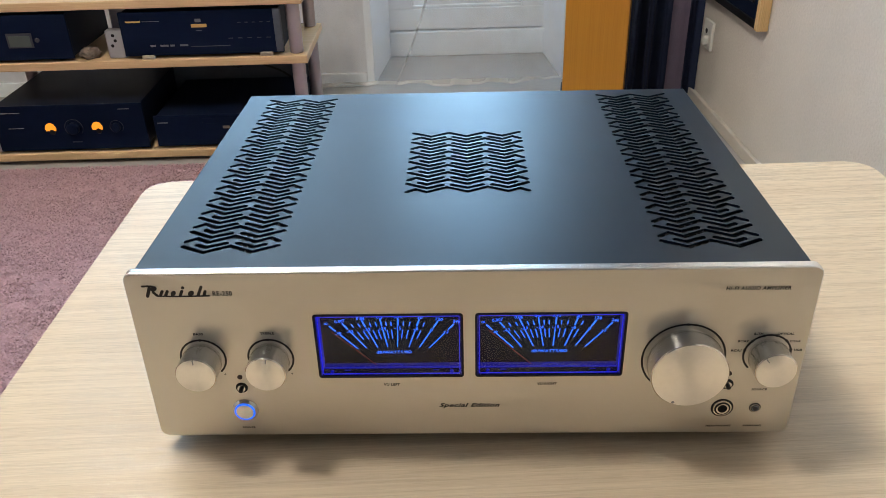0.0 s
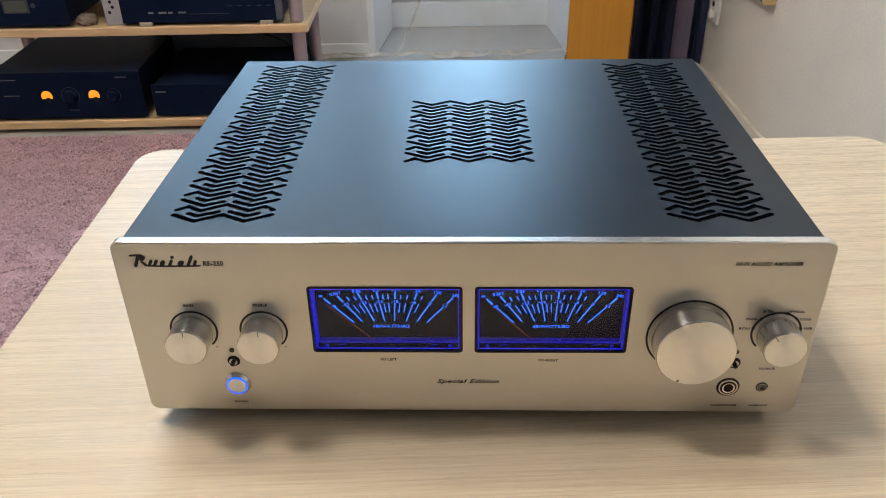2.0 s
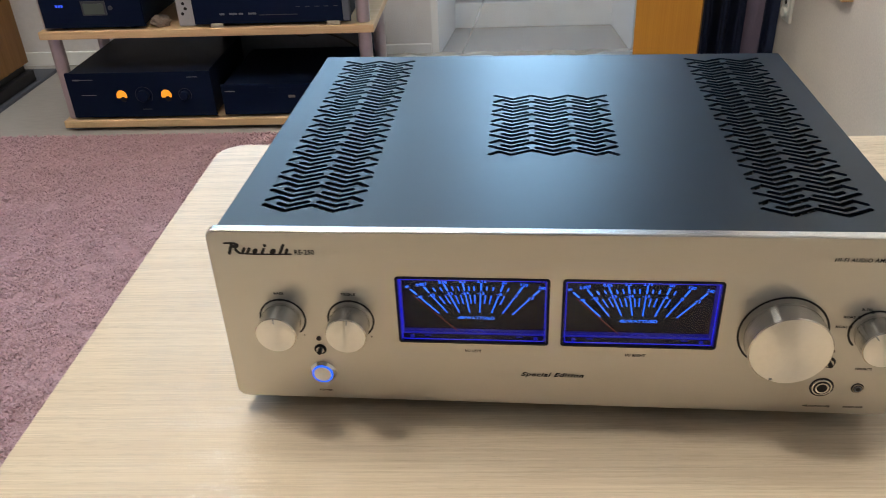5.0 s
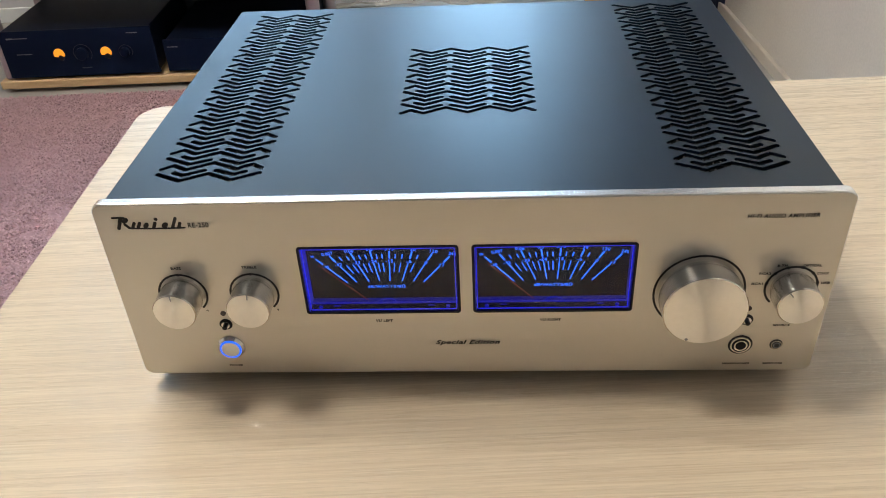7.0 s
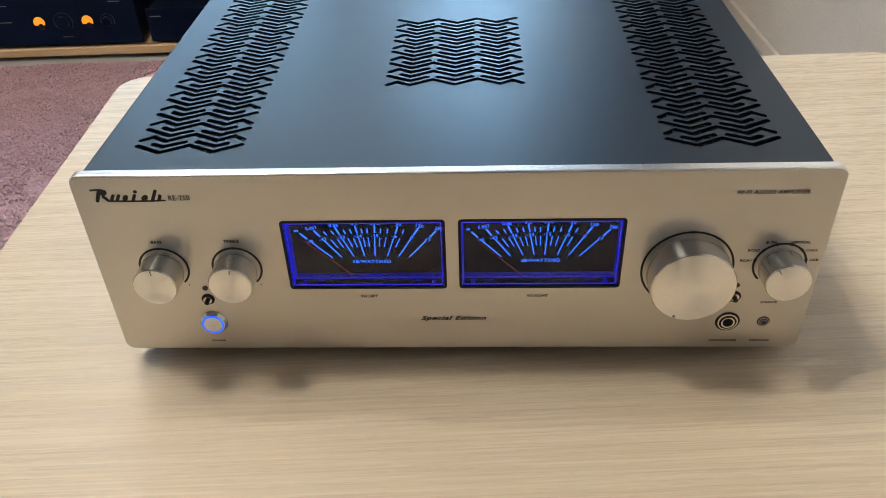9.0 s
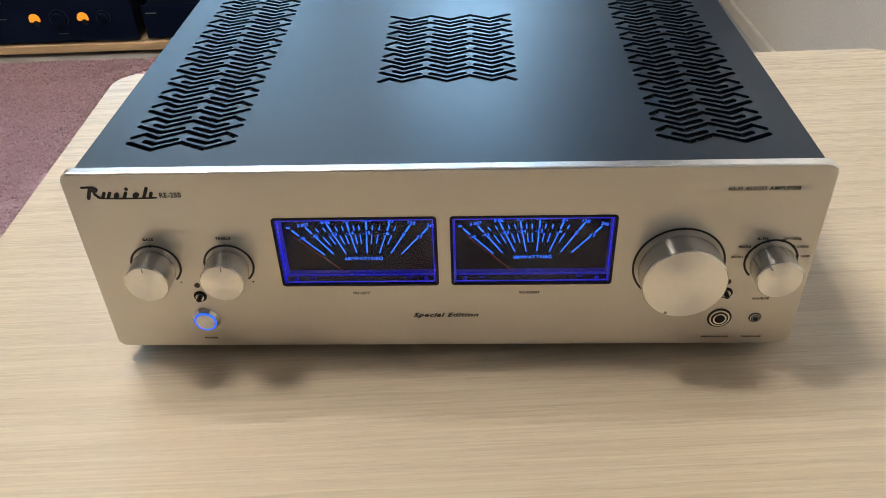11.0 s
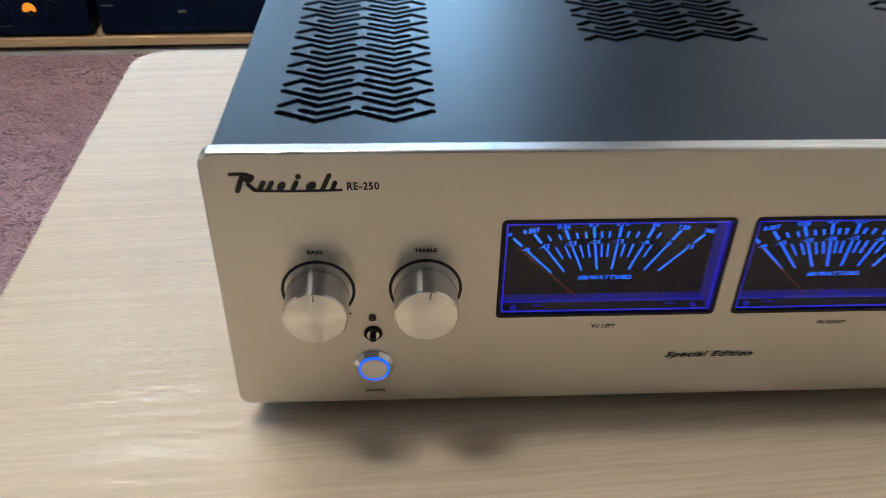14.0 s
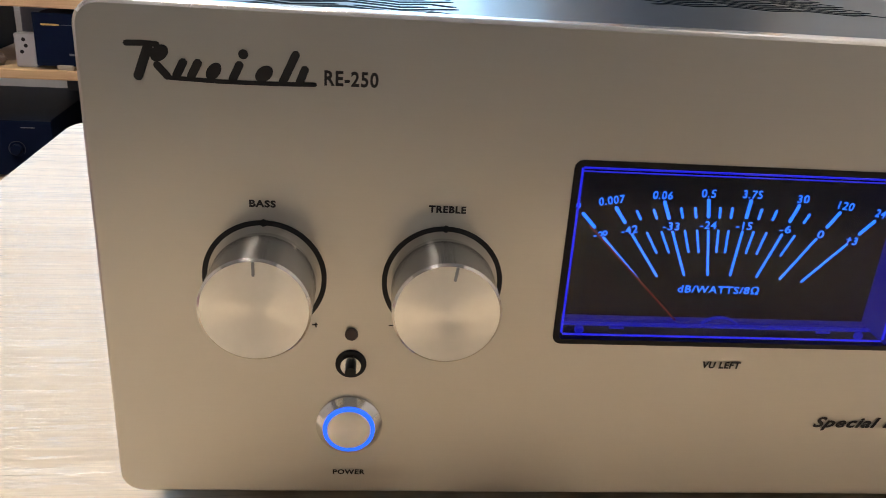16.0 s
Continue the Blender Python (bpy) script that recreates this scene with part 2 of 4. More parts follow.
M_DARKGREY = surface("dark_bluish_grey", (0.07, 0.08, 0.105), 0.6, 0.0, 0.15, (60, 60, 60), (6, 6, 6), 0.1)


def sheer(name, colour, see):
    m, n, link, p = nodes_of(name)
    t, mx = n.new("ShaderNodeBsdfTransparent"), n.new("ShaderNodeMixShader")
    co, w = n.new("ShaderNodeTexCoord"), n.new("ShaderNodeTexNoise")
    w.inputs["Scale"].default_value = 14
    rr = n.new("ShaderNodeMapRange")
    rr.inputs["To Min"].default_value, rr.inputs["To Max"].default_value = see + 0.08, see - 0.08
    link.new(co.outputs["Object"], w.inputs["Vector"])
    link.new(w.outputs[0], rr.inputs[0])
    p.inputs["Base Color"].default_value = (*colour, 1)
    p.inputs["Roughness"].default_value = 0.9
    link.new(rr.outputs[0], mx.inputs[0])
    link.new(p.outputs[0], mx.inputs[1])
    link.new(t.outputs[0], mx.inputs[2])
    link.new(mx.outputs[0], n["Material Output"].inputs[0])
    return m


M_TULLE = sheer("white_tulle", (0.82, 0.82, 0.84), 0.80)
M_HEM = sheer("white_tulle_hem", (0.82, 0.80, 0.76), 0.35)


# ---- building helpers ----
def link_mesh(name, bm, material, smooth=False):
    bmesh.ops.recalc_face_normals(bm, faces=bm.faces)
    me = bpy.data.meshes.new(name)
    bm.to_mesh(me)
    bm.free()
    me.materials.append(material)
    if smooth:
        for f in me.polygons:
            f.use_smooth = True
        me.set_sharp_from_angle(angle=radians(35))
    return new(name, me)


def part(name, bm, material, parent, label="", smooth=False):
    ob = link_mesh(name, bm, material, smooth)
    ob.parent = parent
    if label:
        ob["label"] = label
    return ob


def thing(name, m, label, category, group="", kind=""):
    ob = new(name)
    ob.empty_display_size = 0.05
    ob.matrix_world = m
    return tagged(ob, label, category, group, kind)


def box(x0, x1, y0, y1, z0, z1, bevel=0.0, seg=2, bm=None):
    b = bmesh.new()
    bmesh.ops.create_cube(b, size=1.0)
    for v in b.verts:
        v.co = ((x0 + x1) / 2 + v.co.x * (x1 - x0), (y0 + y1) / 2 + v.co.y * (y1 - y0), (z0 + z1) / 2 + v.co.z * (z1 - z0))
    if bevel:
        bmesh.ops.bevel(b, geom=b.edges[:], offset=bevel, segments=seg, profile=0.5, affect="EDGES", clamp_overlap=True)
    return join(bm, b)


def join(bm, b):
    """Adds the bmesh b to bm, if there is one."""
    if bm is None:
        return b
    me = bpy.data.meshes.new("spare")
    b.to_mesh(me)
    b.free()
    bm.from_mesh(me)
    bpy.data.meshes.remove(me)
    return bm


def lathe(profile, centre, axis="Y", seg=64, bm=None):
    """Turns (radius, height) pairs about an axis; for Y the heights count towards the viewer, along -y."""
    b = bmesh.new()
    rings = []
    for r, h in profile:
        ring = []
        for i in range(seg):
            a = 2 * math.pi * i / seg
            if axis == "Y":
                co = (centre[0] + r * math.cos(a), centre[1] - h, centre[2] + r * math.sin(a))
            elif axis == "X":
                co = (centre[0] + h, centre[1] + r * math.cos(a), centre[2] + r * math.sin(a))
            else:
                co = (centre[0] + r * math.cos(a), centre[1] + r * math.sin(a), centre[2] + h)
            ring.append(b.verts.new(co))
        rings.append(ring)
    for lo, hi in zip(rings, rings[1:]):
        for i in range(seg):
            b.faces.new((lo[i], lo[(i + 1) % seg], hi[(i + 1) % seg], hi[i]))
    b.faces.new(rings[0])
    b.faces.new(rings[-1])
    return join(bm, b)


def round_rect(x0, x1, z0, z1, r, n=6):
    pts = []
    for cx, cz, a0 in ((x1 - r, z1 - r, 0), (x0 + r, z1 - r, 90), (x0 + r, z0 + r, 180), (x1 - r, z0 + r, 270)):
        for i in range(n + 1):
            a = radians(a0 + 90 * i / n)
            pts.append((cx + r * math.cos(a), cz + r * math.sin(a)))
    return pts


def plate(loops, holes, up=False):
    """A plate with openings. loops: (outline, depth) from its face to its back; up: lies flat, its depths are heights."""
    b = bmesh.new()

    def put(p, d):
        return b.verts.new((p[0], p[1], d) if up else (p[0], d, p[1]))

    rims = [[put(p, d) for p in pts] for pts, d in loops]
    first, last = loops[0][1], loops[-1][1]
    fronts = [[put(p, first) for p in h] for h in holes]
    backs = [[put(p, last) for p in h] for h in holes]
    for rim, inner in ((rims[0], fronts), (rims[-1], backs)):
        edges = []
        for ring in (rim, *inner):
            edges += [b.edges.new((ring[i], ring[(i + 1) % len(ring)])) for i in range(len(ring))]
        bmesh.ops.triangle_fill(b, use_beauty=True, edges=edges)
    for lo, hi in [*zip(rims, rims[1:]), *zip(fronts, backs)]:
        for i in range(len(lo)):
            j = (i + 1) % len(lo)
            b.faces.new((lo[i], lo[j], hi[j], hi[i]))
    return b


def stroke(pts, width):
    """The outline of a bent line of that width, with round ends."""
    h, left, right = width / 2, [], []
    way = [Vector((q[0] - p[0], q[1] - p[1])).normalized() for p, q in zip(pts, pts[1:])]
    for i, p in enumerate(pts):
        a, c = way[max(0, i - 1)], way[min(i, len(way) - 1)]
        t = (a + c).normalized()
        n = Vector((-t.y, t.x)) * (h / max(0.5, t.dot(c)))
        left.append((p[0] + n.x, p[1] + n.y))
        right.append((p[0] - n.x, p[1] - n.y))
    def cap(p, t, s):
        a0 = math.atan2(t.y, t.x)
        return [(p[0] + h * math.cos(a0 + s * k), p[1] + h * math.sin(a0 + s * k)) for k in (-0.9, 0.0, 0.9)]
    return right + cap(pts[-1], way[-1], 1) + left[::-1] + cap(pts[0], -way[0], 1)


def ribbon(pts, width, y, thick, bm=None):
    """A flat bent line standing in the x-z plane at y."""
    return join(bm, plate([(stroke(pts, width), y), (stroke(pts, width), y + thick)], []))


def tube(pts, r, seg=8, bm=None):
    b = bmesh.new()
    rings = []
    for i, p in enumerate(pts):
        t = (Vector(pts[min(i + 1, len(pts) - 1)]) - Vector(pts[max(0, i - 1)])).normalized()
        u = t.orthogonal().normalized()
        w = t.cross(u)
        rings.append([b.verts.new(Vector(p) + r * (math.cos(2 * math.pi * k / seg) * u + math.sin(2 * math.pi * k / seg) * w)) for k in range(seg)])
    for lo, hi in zip(rings, rings[1:]):
        off = min(range(seg), key=lambda s: (hi[s].co - lo[0].co).length)
        for k in range(seg):
            b.faces.new((lo[k], lo[(k + 1) % seg], hi[(k + 1 + off) % seg], hi[(k + off) % seg]))
    b.faces.new(rings[0])
    b.faces.new(rings[-1])
    return join(bm, b)


def letters(words, x, z, width, height, y, material, parent, name="lettering", shear=0.0, bold=0.0, turn=0.0):
    """Words as a thin flat mesh on a face that looks along -y, centred at (x, z), fitted to a width and a height."""
    cu = bpy.data.curves.new("words", "FONT")
    cu.body, cu.size, cu.shear, cu.offset, cu.resolution_u = words, 1.0, shear, bold, 3
    cu.space_character = 1.12
    ob = new("words", cu)
    me = bpy.data.meshes.new_from_object(ob.evaluated_get(bpy.context.evaluated_depsgraph_get()))
    bpy.data.objects.remove(ob)
    bpy.data.curves.remove(cu)
    xs, ys = [v.co.x for v in me.vertices], [v.co.y for v in me.vertices]
    cx, cy = (min(xs) + max(xs)) / 2, (min(ys) + max(ys)) / 2
    sx, sy = width / (max(xs) - min(xs)), height / (max(ys) - min(ys))
    c, s = math.cos(radians(turn)), math.sin(radians(turn))
    for v in me.vertices:
        a, b = (v.co.x - cx) * sx, (v.co.y - cy) * sy
        v.co = (x + a * c - b * s, y, z + a * s + b * c)
    me.name = name
    me.materials.clear()
    me.materials.append(material)
    ob = new(name, me)
    ob.parent = parent
    return ob


# ---- the room ----
WEST, EAST, SOUTH, NORTH, HIGH = -3.3, 0.86, -4.5, 2.44, 2.62
OPEN_W, OPEN_E, OPEN_TOP, DOOR_Y = -0.237, 0.456, 2.12, 2.80
WIN_W, WIN_E, WIN_LOW = -1.66, -0.40, 0.86


def structure(name, bm, material, label, category):
    return tagged(link_mesh(name, bm, material), label, category, kind="structure")


structure("floor", box(WEST - 0.1, EAST + 0.1, SOUTH - 0.1, 3.1, -0.08, 0.0), M_FLOOR, "grey speckled linoleum floor", "floor")
structure("ceiling", box(WEST - 0.1, EAST + 0.1, SOUTH - 0.1, NORTH + 0.7, HIGH, HIGH + 0.1), M_CEILING, "plain cream painted ceiling", "ceiling")
structure("wall_east", box(EAST, EAST + 0.12, SOUTH - 0.1, NORTH, 0.0, HIGH), M_WALLPAPER, "wall with beige grainy textured wallpaper", "wall")
structure("wall_west", box(WEST - 0.12, WEST, SOUTH - 0.1, NORTH, 0.0, HIGH), M_WALLPAPER, "wall with beige grainy textured wallpaper", "wall")
# End wall out of view, set far back so the amplifier's front reflects less light.
structure("wall_south", box(WEST - 0.1, EAST + 0.1, SOUTH - 0.12, SOUTH, 0.0, HIGH), M_WALLPAPER, "wall with beige grainy textured wallpaper", "wall")


def north_wall():
    """The wall with the deep splayed opening of the balcony door."""
    b = bmesh.new()
    deep = DOOR_Y + 0.12
    for pts in (((WIN_E, NORTH), (OPEN_W, NORTH), (OPEN_W + 0.047, deep), (WIN_E, deep)),
                ((OPEN_E, NORTH), (EAST + 0.12, NORTH), (EAST + 0.12, deep), (OPEN_E - 0.027, deep))):
        lo, hi = [b.verts.new((*p, 0.0)) for p in pts], [b.verts.new((*p, HIGH)) for p in pts]
        b.faces.new(lo)
        b.faces.new(hi)
        for i in range(4):
            b.faces.new((lo[i], lo[(i + 1) % 4], hi[(i + 1) % 4], hi[i]))
    box(WEST - 0.1, WIN_W, NORTH, deep, 0.0, HIGH, bm=b)
    box(WIN_W, WIN_E, NORTH, deep, 0.0, WIN_LOW, bm=b)
    box(WIN_W, WIN_E, NORTH, deep, OPEN_TOP, HIGH, bm=b)
    return box(OPEN_W, OPEN_E, NORTH + 0.002, deep, OPEN_TOP, HIGH, bm=b)


structure("wall_north", north_wall(), M_WALL, "grey-lilac painted wall with a deep door recess", "wall")
structure("baseboard", box(EAST - 0.014, EAST, SOUTH, NORTH, 0.0, 0.034, 0.003), M_BASEBOARD, "narrow beige baseboard along the wall", "baseboard")

for x0, x1 in ((OPEN_W, OPEN_W + 0.046), (OPEN_E, OPEN_E - 0.026)):
    b = bmesh.new()
    k = 0.006 if x1 > x0 else -0.006
    lo = [b.verts.new((*p, 0.002)) for p in ((x0 - k * 3, NORTH - 0.004), (x0 + k, NORTH - 0.004), (x1 + k, DOOR_Y), (x1 - k, DOOR_Y))]
    hi = [b.verts.new((v.co.x, v.co.y, OPEN_TOP)) for v in lo]
    b.faces.new(lo)
    b.faces.new(hi)
    for i in range(4):
        b.faces.new((lo[i], lo[(i + 1) % 4], hi[(i + 1) % 4], hi[i]))
    structure("trim", b, M_WHITE, "white plastered reveal of the door recess", "trim")

window = thing("window_1", pose((WIN_W + WIN_E) / 2, 2.84, WIN_LOW), "white framed window over the rack, daylight behind", "window", kind="structure")
WHALF, WTALL = (WIN_E - WIN_W) / 2, OPEN_TOP - WIN_LOW
for x0, x1, z0, z1 in ((-WHALF, WHALF, 0.0, 0.06), (-WHALF, WHALF, WTALL - 0.06, WTALL), (-WHALF, -WHALF + 0.06, 0.06, WTALL - 0.06), (WHALF - 0.06, WHALF, 0.06, WTALL - 0.06), (-0.03, 0.03, 0.06, WTALL - 0.06)):
    part("window_frame", box(x0, x1, -0.03, 0.03, z0, z1, 0.004), M_WHITE, window)
for x0, x1 in ((-WHALF + 0.06, -0.03), (0.03, WHALF - 0.06)):
    wp = part("pane", box(x0, x1, -0.003, 0.003, 0.06, WTALL - 0.06), M_PANE, window)
    wp.visible_shadow = False
part("window_sill", box(-WHALF + 0.002, WHALF - 0.002, -0.44, -0.032, 0.001, 0.028, 0.006), M_WHITE, window)

structure("baseboard", box(WEST, OPEN_W - 0.02, NORTH - 0.014, NORTH, 0.0, 0.05, 0.003), M_WHITE, "white baseboard under the window", "baseboard")

# balcony door: leaf with a raised lower panel, glazing above, on a threshold board
door = thing("door_1", pose(0.122, DOOR_Y, 0.0), "closed white painted balcony door with glazed upper half", "door", kind="structure")
part("threshold", box(-0.311, 0.311, -0.012, 0.06, 0.0, 0.098, 0.004), M_WHITE, door, "white threshold board")
rails = box(-0.311, 0.311, 0.0, 0.05, 0.104, 0.185, 0.003)
for x0, x1, z0, z1 in ((-0.311, -0.215, 0.185, 2.08), (0.215, 0.311, 0.185, 2.08), (-0.215, 0.215, 0.84, 0.95), (-0.215, 0.215, 1.99, 2.08)):
    box(x0, x1, 0.0, 0.05, z0, z1, 0.003, bm=rails)
part("door_leaf", rails, M_WHITE, door)
inset = box(-0.215, 0.215, 0.022, 0.036, 0.183, 0.842)
box(-0.180, 0.180, 0.012, 0.024, 0.222, 0.805, 0.006, bm=inset)
part("lower_panel", inset, M_WHITE, door)
bead = None
for x0, x1, z0, z1 in ((-0.215, 0.215, 0.185, 0.197), (-0.215, 0.215, 0.828, 0.840), (-0.215, -0.203, 0.197, 0.828), (0.203, 0.215, 0.197, 0.828)):
    bead = box(x0, x1, 0.006, 0.024, z0, z1, 0.004, bm=bead)
part("panel_bead", bead, M_WHITE, door)
pane = part("pane", box(-0.215, 0.215, 0.022, 0.027, 0.95, 1.99), M_PANE, door, "clear glass pane")
pane.visible_shadow = False
part("top_board", box(-0.311, 0.311, 0.0, 0.06, 2.084, 2.13, 0.003), M_WHITE, door)


def hanging(x0, x1, y, z0, z1, folds, deep, wobble, n=160, rows=24, seed=3, flare=0.0):
    """A curtain: a sheet that waves in folds, its hem uneven."""
    rnd = random.Random(seed)
    ph = [rnd.uniform(0, 6.28) for _ in range(6)]
    b = bmesh.new()
    grid = []
    for j in range(rows + 1):
        v = j / rows
        row = []
        for i in range(n + 1):
            u = i / n
            x = x0 + (x1 - x0) * u + flare * (1 - v) * math.sin(ph[4] + 5 * u)
            s = math.sin(2 * math.pi * folds * u + ph[0] + 0.4 * math.sin(3 * v + ph[1])) + 0.4 * math.sin(2 * math.pi * folds * 2.3 * u + ph[2])
            hem = wobble * (math.sin(9 * u + ph[3]) + 0.7 * math.sin(23 * u + ph[5])) * (1 - v)
            row.append(b.verts.new((x, y + deep * s * (0.6 + 0.4 * (1 - v)), z0 + hem + (z1 - z0) * v)))
        grid.append(row)
    for r0, r1 in zip(grid, grid[1:]):
        for i in range(n):
            b.faces.new((r0[i], r0[i + 1], r1[i + 1], r1[i]))
    return b


tulle = thing("tulle_curtain", pose(0, 0, 0), "thin white see-through tulle curtain before the door", "curtain")
part("cloth", hanging(-0.42, 0.50, NORTH - 0.05, 0.022, 2.45, 7, 0.010, 0.006, seed=5), M_TULLE, tulle, smooth=True)
part("hem", hanging(-0.42, 0.50, NORTH - 0.051, 0.014, 0.030, 7, 0.010, 0.006, rows=1, seed=5), M_HEM, tulle, "stitched wavy hem", smooth=True)
seam = [(0.015 - 0.16 * (1 - k / 12) ** 1.6, NORTH - 0.064, 0.03 + 0.55 * k / 12) for k in range(13)]
part("fold", tube(seam, 0.004, 6), M_TULLE, tulle, "pinched fold in the tulle", smooth=True)

drape = thing("drape", pose(0, 0, 0), "heavy navy blue drape hanging beside the wall", "curtain")
part("cloth", hanging(0.600, 0.856, NORTH - 0.235, 0.012, 2.45, 4.2, 0.022, 0.004, seed=11), M_NAVY, drape, smooth=True)
part("lining", hanging(0.748, 0.806, NORTH - 0.270, 0.012, 2.45, 0.5, 0.008, 0.002, n=24, seed=2), M_VIOLET, drape, "slate violet turned-out lining", smooth=True)
pole = thing("curtain_pole", pose(0, 0, 0), "grey metal curtain pole over the door", "curtain pole")
part("rod", lathe([(0.012, -0.50), (0.012, 0.86)], (0.0, NORTH - 0.10, 2.46), "X", 16), M_POST, pole, smooth=True)
for x in (-0.40, 0.60):
    part("bracket", box(x - 0.01, x + 0.01, NORTH - 0.10, NORTH, 2.45, 2.47, 0.002), M_POST, pole)

# socket with its plug on the east wall
socket = thing("wall_socket", pose(EAST, 2.115, 0.238), "white wall socket with a white plug", "socket")
part("frame", box(-0.010, 0.0, -0.040, 0.040, -0.045, 0.045, 0.004), M_SOCKET, socket)
part("well", lathe([(0.024, -0.0105), (0.024, -0.0125), (0.020, -0.0125), (0.019, -0.011)], (0, 0, 0), "X", 28), M_SOCKET, socket, smooth=True)
part("plug", lathe([(0.015, -0.011), (0.015, -0.022), (0.010, -0.026), (0.001, -0.027)], (0, -0.006, -0.016), "X", 24), M_SOCKET, socket, smooth=True)
part("hole", lathe([(0.008, -0.0112), (0.008, -0.0128)], (0, 0.004, 0.012), "X", 16), M_BLACK, socket)

# dark wall panel in a pine frame
panel = thing("wall_panel", pose(EAST, 1.678, 0.360), "dark padded wall panel in a light pine frame", "wall panel")
part("frame_end", box(-0.031, -0.001, 0.0, 0.022, 0.0, 0.90, 0.002), M_FRAMEWOOD, panel)
part("frame_end", box(-0.031, -0.001, 0.878, 0.90, 0.0, 0.90, 0.002), M_FRAMEWOOD, panel)
part("frame_rail", box(-0.027, -0.001, 0.022, 0.878, 0.0, 0.020, 0.002), M_BLACK, panel)
part("frame_rail", box(-0.027, -0.001, 0.022, 0.878, 0.880, 0.90, 0.002), M_BLACK, panel)
part("padding", box(-0.024, -0.004, 0.022, 0.878, 0.020, 0.880, 0.004), M_GEAR, panel)
for k in range(3):
    part("rib", box(-0.028, -0.022, 0.06 + 0.02 * k, 0.84, 0.06 + 0.045 * k, 0.072 + 0.045 * k, 0.003), M_BLACK, panel)

# ceiling fittings
def ceiling_lamp(x, y, bulbs, spread, size, material, label):
    t = thing("ceiling_lamp", pose(x, y, HIGH), label, "ceiling lamp", "row of ceiling lamps")
    reach = spread * (bulbs - 1) / 2 + 0.06
    part("housing", box(-reach, reach, -0.06, 0.12, -0.032, -0.001, 0.008), M_WHITE, t)
    for k in range(bulbs):
        dx, dy = spread * (k - (bulbs - 1) / 2), 0.06 * (k % 2)
        part("stem", lathe([(0.014, -0.030), (0.014, -0.075), (0.020, -0.080)], (dx, dy, 0), "Z", 20), M_CHROME, t, smooth=True)
        outline = [(0.012, 0.0), (0.020, -0.008), (0.032, -0.027), (0.036, -0.047), (0.030, -0.070), (0.012, -0.082), (0.002, -0.084)]
        part("bulb", lathe([(r * size, -0.078 + h * size) for r, h in outline], (dx, dy, 0), "Z", 24), material, t, smooth=True)


# Added globes, out of sight, brighten the door and the north wall.
ceiling_lamp(-0.68, 1.70, 3, 0.30, 2.0, M_GLOBE_FILL, "added unseen lamp with three globes, brightening the door and wall")
for lamp_y, tube_light in ((0.22, M_OPAL), (0.68, M_OPAL_NORTH)):
    tube_lamp = thing("ceiling_lamp", pose(-0.75, lamp_y, HIGH), "lit ceiling lamp with three white tubes", "ceiling lamp", "row of ceiling lamps")
    part("housing", box(-0.21, 0.21, -0.14, 0.14, -0.034, -0.001, 0.008), M_WHITE, tube_lamp)
    for x in (-0.16, 0.0, 0.16):
        part("tube", tube([(x, -0.102, -0.075), (x, 0.0, -0.075), (x, 0.102, -0.075)], 0.018, 20), tube_light, tube_lamp, "glowing white tube", smooth=True)
        for y in (-0.112, 0.112):
            part("holder", box(x - 0.016, x + 0.016, y - 0.009, y + 0.009, -0.100, -0.033, 0.003), M_WHITE, tube_lamp)

# ---- rug ----
rug = thing("rug", pose(0, 0, 0), "mauve pink shaggy rug on the floor", "rug")
RX0, RX1, RY0, RY1 = -2.75, 0.42, -0.75, 1.735
part("backing", box(RX0, RX1, RY0, RY1, 0.001, 0.010, 0.003), M_RUG, rug)


def pile(count, x0, x1, y0, y1, seed):
    """Curled ends of yarn, each a short bent strand, in clumps with darker hollows between them."""
    r = np.random.default_rng(seed)
    x, y = r.uniform(x0, x1, count), r.uniform(y0, y1, count)
    hollow = np.zeros(count)
    for f, k in ((31, 1.0), (67, 0.9), (120, 0.8)):
        p = r.uniform(0, 6.28, 4)
        hollow += k * np.sin(f * x + 2.1 * np.sin(0.6 * f * y + p[0]) + p[1]) * np.sin(f * y + 2.3 * np.sin(0.5 * f * x + p[2]) + p[3])
    keep = hollow < 1.4 + r.uniform(-0.25, 0.25, count)
    x, y, hollow = x[keep], y[keep], hollow[keep]
    count = len(x)
    a = r.uniform(0, 2 * np.pi, count)
    lean, wide = r.uniform(0.002, 0.006, count), r.uniform(0.0011, 0.0019, count)
    tall = r.uniform(0.004, 0.007, count) - 0.0016 * np.clip(hollow, -0.6, 1.2)
    ca, sa = np.cos(a), np.sin(a)
    P = np.empty((count, 6, 3))
    for k, (l, h, w) in enumerate(((0, 0, 1.0), (0.35, 0.8, 1.2), (1.0, 1.0, 0.7))):
        for s, e in ((0, -1), (1, 1)):
            P[:, 2 * k + s, 0] = x + ca * lean * l - sa * wide * w * e
            P[:, 2 * k + s, 1] = y + sa * lean * l + ca * wide * w * e
            P[:, 2 * k + s, 2] = 0.008 + tall * h
    base = 6 * np.arange(count)[:, None]
    F = np.concatenate([base + np.array([0, 1, 3, 2]), base + np.array([2, 3, 5, 4])])
    me = bpy.data.meshes.new("shag")
    me.from_pydata(P.reshape(-1, 3).tolist(), [], F.tolist())
    return me


